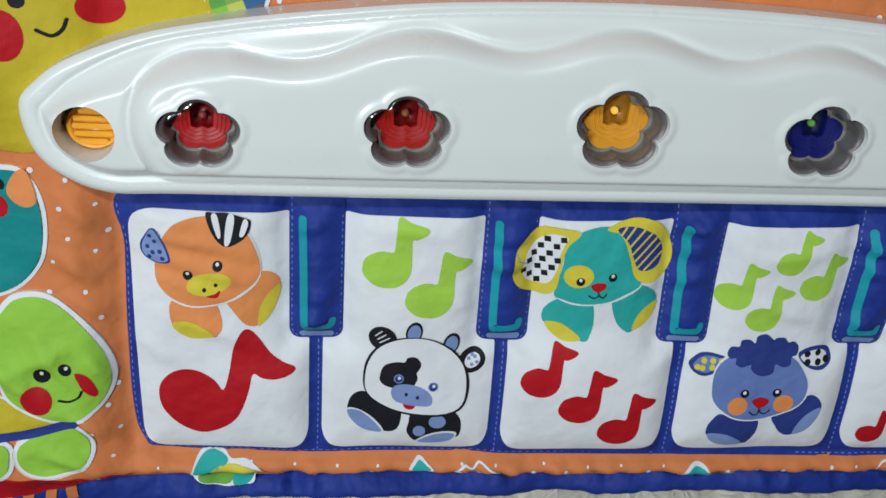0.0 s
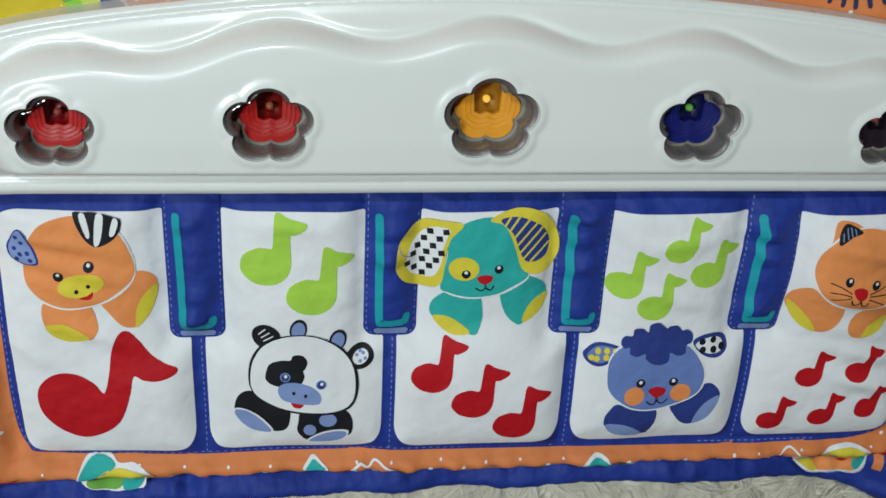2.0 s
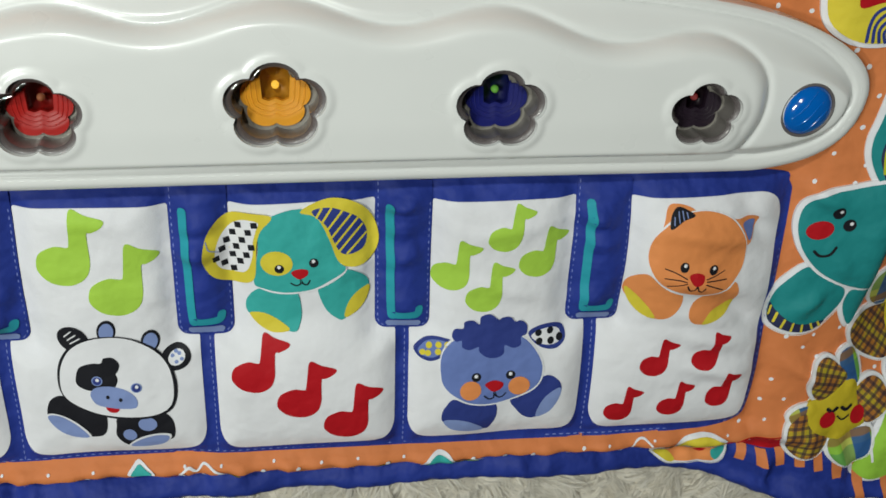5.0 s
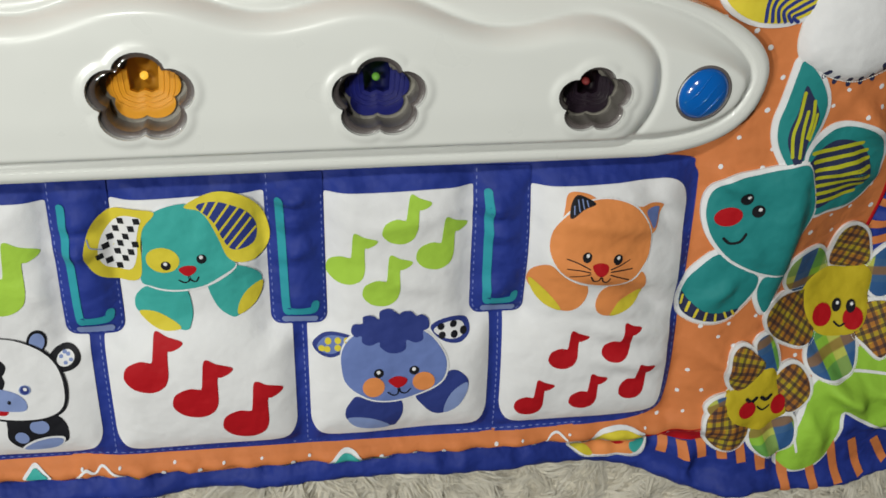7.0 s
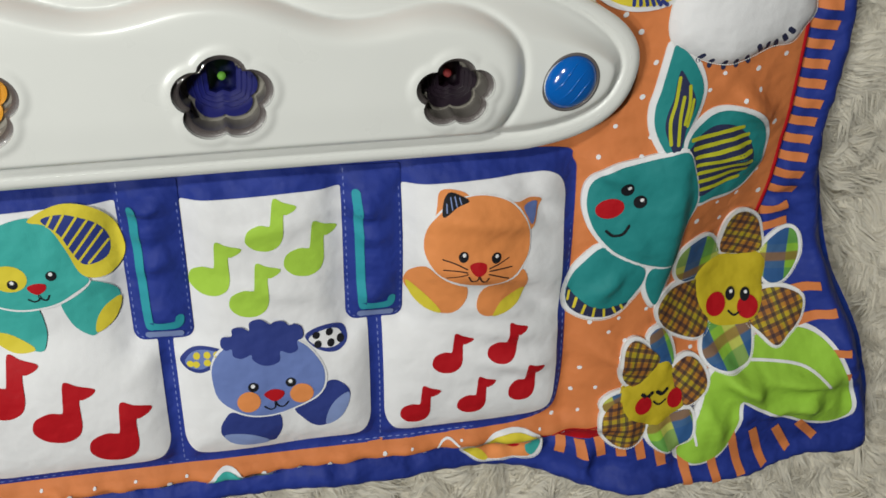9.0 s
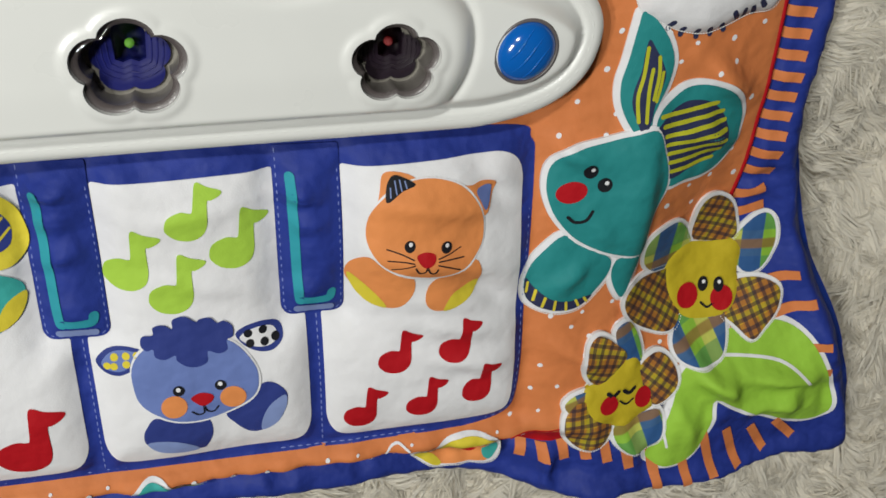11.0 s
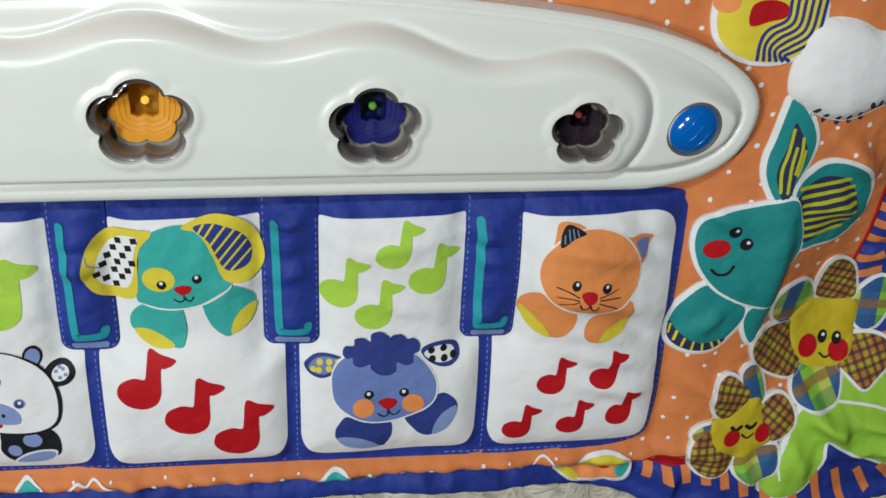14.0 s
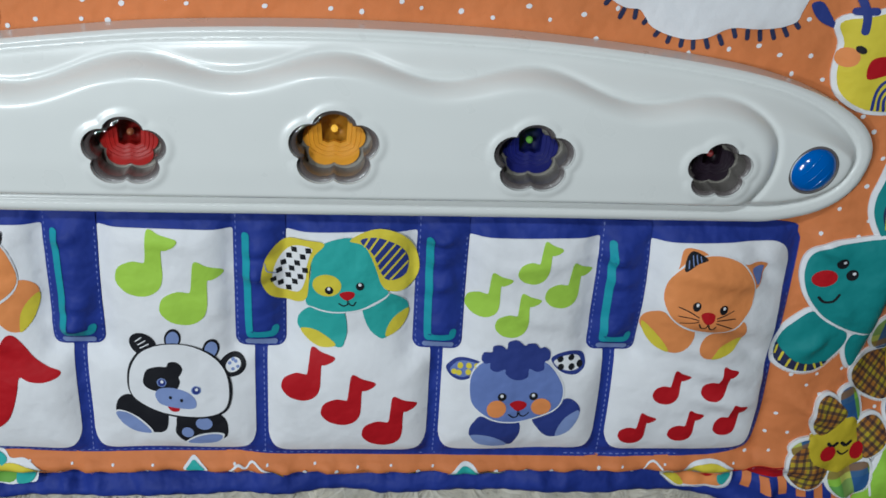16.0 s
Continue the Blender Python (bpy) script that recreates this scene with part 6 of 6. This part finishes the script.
art(motif, "face_cloth", GREEN_CLOTH, 8, spline([(-264.5, 0.5), (-258, 12), (-251.5, 17.5), (-240.5, 18), (-230.5, 11), (-221.5, -1.5), (-216, -14), (-214.5, -24.5), (-219, -35.5), (-228.5, -43), (-239, -44), (-251, -39.5), (-260.5, -31.5), (-262.5, -17)], 4))
art(motif, "cheek_print", RED, 9, oval(-247.2, -32.6, 6.9, 7.7, 0))
art(motif, "cheek_print", RED, 9, spline([(-229.5, -19), (-224, -21.5), (-220.5, -30), (-222, -32.5), (-226, -29), (-228, -24.5)], 4))
art(motif, "dot_print", BLACK, 9, oval(-243.7, -19.4, 3.8, 3.9, 0))
art(motif, "dot_print", BLACK, 9, oval(-233.4, -16.4, 3.3, 2.3, -58, n=14))
art(motif, "glint_print", WHITE_CLOTH, 10, oval(-243.6, -18.2, 0.9, 1.1, 0, n=14))
art(motif, "glint_print", WHITE_CLOTH, 10, oval(-232.8, -15.7, 0.8, 0.9, 0, n=14))
art(motif, "line_print", BLACK, 9, stroke([(-237.4, -32.8), (-232.8, -33.6), (-228.8, -31.6), (-227.2, -28.6)], 1.1))

# scraps of flower print on the lower strip
motif = art(mat, "scrap", WHITE_CLOTH, 2, spline([(-181.5, -83.5), (-178, -73), (-172, -68), (-165.5, -69.5), (-161.5, -74), (-154, -74), (-147.5, -78.5), (-144, -83), (-149.5, -86.5), (-151.5, -92.5), (-160.5, -93.5), (-171.5, -93), (-180.5, -89.5)], 4), label="flower print cut by the seam")
art(motif, "scrap_colour", TEAL, 3, spline([(-179.5, -78.5), (-176, -73), (-171.5, -70), (-166.5, -71.5), (-163, -75), (-169, -79), (-175.5, -80.5)], 4))
art(motif, "scrap_colour", YELLOW, 3, spline([(-171.5, -80.5), (-166, -76.5), (-157, -76), (-149, -79.5), (-146, -82.5), (-154.5, -83.5), (-162.5, -82.5)], 4))
art(motif, "scrap_colour", MOSS, 3, spline([(-178.5, -89.5), (-176, -84.5), (-170.5, -82), (-162.5, -82.5), (-159.5, -85), (-163, -92), (-172.5, -92)], 4))
art(motif, "scrap_colour", TEAL, 4, spline([(-160, -86), (-152, -84.5), (-151.5, -89), (-155, -93), (-161, -92.5)], 4))
motif = art(mat, "scrap", WHITE_CLOTH, 2, spline([(-73, -79), (-70.5, -74.5), (-68, -73), (-64.5, -75.5), (-61, -79.5)], 4), label="flower print cut by the seam")
art(motif, "scrap_colour", TEAL, 3, spline([(-71.5, -79), (-70, -76), (-68, -74.5), (-65, -76.5), (-62.5, -79)], 4))
motif = art(mat, "scrap", WHITE_CLOTH, 2, spline([(66.5, -83), (69.5, -77.5), (74.5, -74.5), (80, -76), (84.5, -81), (92.5, -79.5), (98, -80.5), (93, -84), (81, -86)], 4), label="flower print cut by the seam")
art(motif, "scrap_colour", TEAL, 3, spline([(69, -82.5), (71, -78), (74.5, -76), (79, -77.5), (83, -82), (75, -84)], 4))
motif = art(mat, "scrap", WHITE_CLOTH, 2, spline([(197, -82), (199.5, -77), (205.5, -74.5), (213.5, -74), (221, -76.5), (224, -80.5)], 4), label="flower print cut by the seam")
art(motif, "scrap_colour", YELLOW, 3, spline([(199, -81), (201.5, -78), (206.5, -76), (213.5, -75.5), (220.5, -78), (222.5, -80.5)], 4))
art(mat, "zigzag_print", WHITE_CLOTH, 2, stroke([(-49.6, -80), (-45.2, -76), (-41.2, -78), (-37.8, -75), (-32.6, -77.2), (-27.4, -80.8)], 1))
art(mat, "zigzag_print", WHITE_CLOTH, 2, stroke([(174.6, -79.2), (176.8, -76), (180.4, -75.2), (184.6, -78.6)], 1))
art(mat, "scrap_colour", LIME, 4, spline([(82.5, -83.5), (88, -80.5), (96.5, -80.5), (90, -83.5)], 4))
art(mat, "scrap_colour", LIME, 2, spline([(43, -81.5), (50.5, -82.5), (59, -84), (52.5, -85), (46.5, -83.5)], 4))
art(mat, "scrap_colour", LIME, 2, spline([(-31, -85), (-24, -81.5), (-20.5, -81.5), (-24, -84)], 4))
art(mat, "scrap_colour", PEACH, 2, spline([(-57.5, -81), (-52.5, -81.5), (-41, -84), (-44.5, -85.5), (-55, -84.5)], 4))
motif = art(mat, "hanging_scrap", WHITE_CLOTH, 12, spline([(187, -86), (190, -84.5), (199, -85), (217.5, -85), (226.5, -84), (229, -90.5), (225, -97), (210.5, -96), (198, -96.5), (188.5, -89.5)], 4), label="loose scrap of flower cloth with a frayed white edge")
art(motif, "scrap_colour", PEACH, 13, spline([(194, -85.5), (199, -85.5), (217.5, -86), (222.5, -86), (223, -94.5), (210.5, -94.5), (200.5, -94.5)], 4))
art(motif, "scrap_colour", YELLOW, 14, spline([(188, -87), (190.5, -86), (196, -87.5), (201, -94), (198, -95), (190, -89.5)], 4))
art(motif, "scrap_colour", TEAL, 14, spline([(220, -87), (226, -86), (227.5, -90), (223.5, -94.5), (220, -92)], 4))
art(motif, "scrap_colour", RED, 14, spline([(209.5, -86.5), (216.5, -86.5), (216, -89), (213, -89.5)], 4))

# ---- dots, stripes, piping and stitches ----
def joined(name, outlines, lift, material, parent, label=""):
    """Many small flat pieces in one mesh, each laid on the cloth."""
    verts, faces = [], []
    for o in outlines:
        z = mat_height(o[:, 0], o[:, 1]) + lift
        k = len(verts)
        verts += [(float(p[0]), float(p[1]), float(q)) for p, q in zip(o, z)]
        faces.append(tuple(range(k, k + len(o))))
    me = bpy.data.meshes.new(name)
    me.from_pydata(verts, [], faces)
    ob = mesh_part(name, me, material, parent, label)
    return tagged(ob, kind="stuff")


g = np.random.default_rng(11)
spots = []
for i in range(-24, 25):
    for j in range(-8, 22):
        x, y = i * 14.5 + (j % 2) * 7.2 + g.uniform(-3.5, 3.5), j * 13.0 + 10 + g.uniform(-3.5, 3.5)
        spots.append((x, y, g.uniform(1.0, 1.5)))
spots += [(x + g.uniform(-3, 3), -75.8 + g.uniform(-1.0, 1.0), 0.75) for x in range(-195, 226, 21)]
pts = np.array([s[:2] for s in spots]) * 0.001
ok = inside(CENTRE, pts) & (distance(CENTRE, pts) > 0.003) & ~(inside(KEYBED, pts) | (distance(KEYBED, pts) < 0.003))
joined("white_dots", [oval(x, y, r, r * g.uniform(0.75, 1.0), g.uniform(0, 90), 9) for (x, y, r), k in zip(spots, ok) if k], 0.0009, WHITE_CLOTH, mat, "small white printed dots")

BORDER = 0.0006


def on_border(x, y):
    return edge_fall(np.asarray(x, float), np.asarray(y, float)) + BORDER + 0.0016


def bar(ax, ay, bx, by, width):
    d = math.hypot(bx - ax, by - ay)
    nx, ny = -(by - ay) / d * width / 2, (bx - ax) / d * width / 2
    return straight([(ax + nx, ay + ny), (ax - nx, ay - ny), (bx - nx, by - ny), (bx + nx, by + ny)], 2.2)


for side in (1, -1):
    for k in range(30):
        y = 288 - k * 9.1
        if y < 26:
            break
        sheet("border_stripe", bar(side * 337.5, y, side * 352, y - 1.5, 4.4), on_border, ORANGE, mat, 0.0022, skirt=0.0004)
    for ax, ay, bx, by in ((334, 18, 350, 24), (335, 9, 353, 14), (334, 0, 356, 4), (336, -30, 372, -20), (340, -44, 381, -34), (345, -60, 388, -54), (352, -74, 392, -70),
                           (300, -96, 307, -123), (313, -92, 322, -122), (327, -92, 335, -119), (340, -94, 349, -117), (354, -96, 365, -113), (368, -96, 381, -109),
                           (249, -92, 250, -101), (258, -89, 260, -101), (267, -88, 270, -101), (277, -90, 280, -103), (287, -94, 291, -108), (241, -92, 240, -101)):
        sheet("border_stripe", bar(side * ax, ay, side * bx, by, 4.6), on_border, ORANGE, mat, 0.0022, skirt=0.0004)
    rail = spline([(side * x, y) for x, y in ((335.5, 288), (337, 110), (337, 60), (335, 20), (323, -40), (301, -75), (262, -83.5), (228, -87.5))], 8, False)
    z = mat_height(rail[:, 0], rail[:, 1]) - 0.0005
    sweep("piping", np.column_stack([rail, z]), 0.0014, RED, mat, closed=False, label="thin red piping")
    sheet("red_facing", spline([(side * x, y) for x, y in ((232, -80), (250, -79), (270, -77), (285, -80), (280, -87), (262, -89), (240, -89))], 5), cloth_at(0.0010), RED, mat, 0.004, label="red cloth facing")


sheet("red_facing", spline([(-210, -83), (-235, -79), (-262, -78), (-292, -81), (-292, -90), (-250, -91), (-224, -88)], 5), cloth_at(0.0014), RED, mat, 0.004, label="red cloth facing")


def stitches(name, path, pitch, length, width, height, material, parent, rise=0.0003, under=()):
    """A row of short raised threads along a path of metres."""
    seg = np.hypot(*np.diff(path, axis=0).T)
    run = np.concatenate([[0], np.cumsum(seg)])
    verts, faces = [], []
    for s in np.arange(0, run[-1] - length, pitch):
        a = np.array([np.interp(s, run, path[:, i]) for i in (0, 1)])
        b = np.array([np.interp(s + length, run, path[:, i]) for i in (0, 1)])
        if any(inside(o, ((a + b) / 2)[None])[0] for o in under):
            continue
        d = (b - a) / (np.linalg.norm(b - a) + 1e-9)
        nrm = np.array([-d[1], d[0]]) * width / 2
        q = np.array([a + nrm * 0.4, (a + b) / 2 + nrm, b + nrm * 0.4, b - nrm * 0.4, (a + b) / 2 - nrm, a - nrm * 0.4])
        z = height(q[:, 0], q[:, 1])
        m = (a + b) / 2
        top = float(height(m[:1], m[1:])[0]) + rise
        k = len(verts)
        verts += [(*p, h) for p, h in zip(q, z)] + [(*m, top)]
        faces += [(k + i, k + (i + 1) % 6, k + 6) for i in range(6)]
    me = bpy.data.meshes.new(name)
    me.from_pydata([tuple(map(float, v)) for v in verts], [], faces)
    return tagged(mesh_part(name, me, material, parent), kind="stuff")


THREAD = shader("pale_thread", (0.15, 0.19, 0.48), rough=0.6)
for s in SEAMS:
    c = s * 1000
    stitches("stitching", straight([(c - 11.3, 66), (c - 11.3, -2), (c - 9, -4.6), (c + 9, -4.6), (c + 11.3, -2), (c + 11.3, 66)], 3)[:-8], 0.0032, 0.0019, 0.0006, cloth_at(0.0020), THREAD, mat)
    stitches("stitching", np.array([(s + 0.0012, -0.007), (s + 0.0014, -0.040), (s + 0.0012, -0.071)]), 0.0032, 0.0019, 0.0006, cloth_at(0.0012), THREAD, mat)
stitches("stitching", grow(KEYBED, -1.2)[:110], 0.0036, 0.0021, 0.0006, cloth_at(0.0011), THREAD, mat)
line = grow(SHELL, -4.6)
stitches("stitching", np.concatenate([line[100:], line[:4]]), 0.0046, 0.0034, 0.0007, shell_height, PLASTIC, console, 0.00025)
stitches("stitching", line[:104], 0.0046, 0.0034, 0.0007, shell_height, PLASTIC, console, 0.00025)
stitches("stitching", grow(MAT_EDGE, -3.6)[8:190], 0.0034, 0.0022, 0.0006, lambda x, y: edge_fall(x, y) - 0.0006, THREAD, mat)

EDGE_THREAD = shader("white_thread", (0.72, 0.72, 0.70), rough=0.6)
for outline, top in SEWN:
    later = [o for o, other in SEWN if other > top] + [o for o, up in DOMES if up == PUFFS["flower_centre"]]
    stitches("edge_stitching", grow(outline, 0.2), 0.0012, 0.0011, 0.0006, cloth_at(0.0008 + top * 0.00014 + 0.0004), EDGE_THREAD, mat, 0.0003, later)

for x in (32.0, -23.0, -228.0):
    y = -115.0 if x > -100 else -117.0
    sheet("webbing_tab", rounded([(x - 4.5, y - 7.5, 1), (x + 4.5, y - 7.5, 1), (x + 4.5, y + 4, 1), (x - 4.5, y + 4, 1)]), lambda x, y: edge_fall(x, y) + 0.0016, HEM, mat, 0.003, skirt=0.002,
          label="short blue webbing tab")

# ---- the rug ----
def rug_top(x, y):
    """The pile's ground: uneven, with a hollow beside the mat."""
    return FLOOR + 0.043 + 0.004 * np.sin(x * 21 + 1.3 * np.sin(y * 17)) * np.cos(y * 24 + 0.5) - 0.034 * np.exp(-((x - 0.415) / 0.055) ** 2 - ((y - 0.01) / 0.065) ** 2)


rug = tagged(box("shag_rug", (-1.0, -0.8, FLOOR), (1.1, 0.9, FLOOR + 0.008), BACKING, bevel=0.003), "shaggy ivory pile rug lying on the floor", "rug", kind="structure")


def pile(name, count, strands, spans, seed, thick):
    """Locks of long pile, each a bundle of thin curved strands that draw together at the tip, joined into one mesh."""
    g = np.random.default_rng(seed)
    spans = np.array(spans, float)
    area = (spans[:, 1] - spans[:, 0]) * (spans[:, 3] - spans[:, 2])
    pick = g.choice(len(spans), count, p=area / area.sum())
    s = spans[pick]
    x, y = s[:, 0] + g.random(count) * (s[:, 1] - s[:, 0]), s[:, 2] + g.random(count) * (s[:, 3] - s[:, 2])
    flow = -0.9 + 1.2 * np.sin(x * 17 + 2 * np.sin(y * 13)) + 0.9 * np.cos(y * 19 + x * 8) + g.normal(0, 0.45, count)
    length, lean, bend = g.uniform(0.018, 0.034, count), g.uniform(0.7, 1.2, count), g.normal(0, 0.55, count)
    spread = g.uniform(0.0012, 0.0024, count)
    up = lambda v: np.repeat(v, strands)
    x0, y0 = up(x), up(y)
    x, y, flow, length, lean, bend, spread = (up(v) for v in (x, y, flow, length, lean, bend, spread))
    n = count * strands
    ox, oy, oz = g.normal(0, 1, n) * spread, g.normal(0, 1, n) * spread, np.abs(g.normal(0, 0.5, n)) * spread
    length, flow = length * g.uniform(0.8, 1.05, n), flow + g.normal(0, 0.10, n)
    ground = rug_top(x, y)
    width = g.uniform(0.6, 1.2, n) * thick
    k, sides = 4, 2
    tiltside = g.uniform(-1, 1, n)
    verts = np.zeros((n, k, sides, 3))
    for i in range(k):
        t = i / (k - 1)
        a = flow + bend * t * t
        tilt = np.minimum(lean * (0.35 + 0.9 * t), 1.55)
        run, rise = length * t * np.sin(tilt), length * t * np.cos(tilt) * 0.9 + 0.002 * math.sin(t * 3.1)
        pull = 1 - 0.75 * t * t
        cx, cy, cz = x + run * np.cos(a) + ox * pull, y + run * np.sin(a) + oy * pull, ground + rise + oz
        w = width * (1 - 0.9 * t ** 2)
        for j in range(sides):
            b = j * 2 * math.pi / sides
            verts[:, i, j] = np.stack([cx - w * np.sin(a) * math.cos(b), cy + w * np.cos(a) * math.cos(b), cz + w * 0.5 * math.cos(b) * tiltside], 1)
    base = (np.arange(n) * k * sides)[:, None]
    quads = np.array([(i * sides + j, i * sides + (j + 1) % sides, (i + 1) * sides + (j + 1) % sides, (i + 1) * sides + j) for i in range(k - 1) for j in (0,)])
    faces = (base[:, :, None] + quads[None]).reshape(-1, 4)
    me = bpy.data.meshes.new(name)
    me.vertices.add(n * k * sides)
    me.vertices.foreach_set("co", verts.ravel())
    me.loops.add(len(faces) * 4)
    me.loops.foreach_set("vertex_index", faces.ravel().astype(np.int32))
    me.polygons.add(len(faces))
    me.polygons.foreach_set("loop_start", (np.arange(len(faces)) * 4).astype(np.int32))
    me.polygons.foreach_set("use_smooth", np.ones(len(faces), bool))
    me.update(calc_edges=True)
    me.materials.append(FUR)
    ob = new(name, me)
    ob.parent = rug
    return tagged(ob, "long ivory pile", kind="stuff")


pile("near_pile", 12500, 20, [(-0.45, 0.50, -0.19, -0.085), (0.335, 0.50, -0.12, 0.22)], 3, 0.00075)
pile("outer_pile", 11000, 4, [(-1.0, 1.1, -0.8, -0.19), (0.50, 1.1, -0.19, 0.9), (-1.0, -0.40, -0.19, 0.9), (-0.40, 0.50, 0.31, 0.9)], 4, 0.0012)
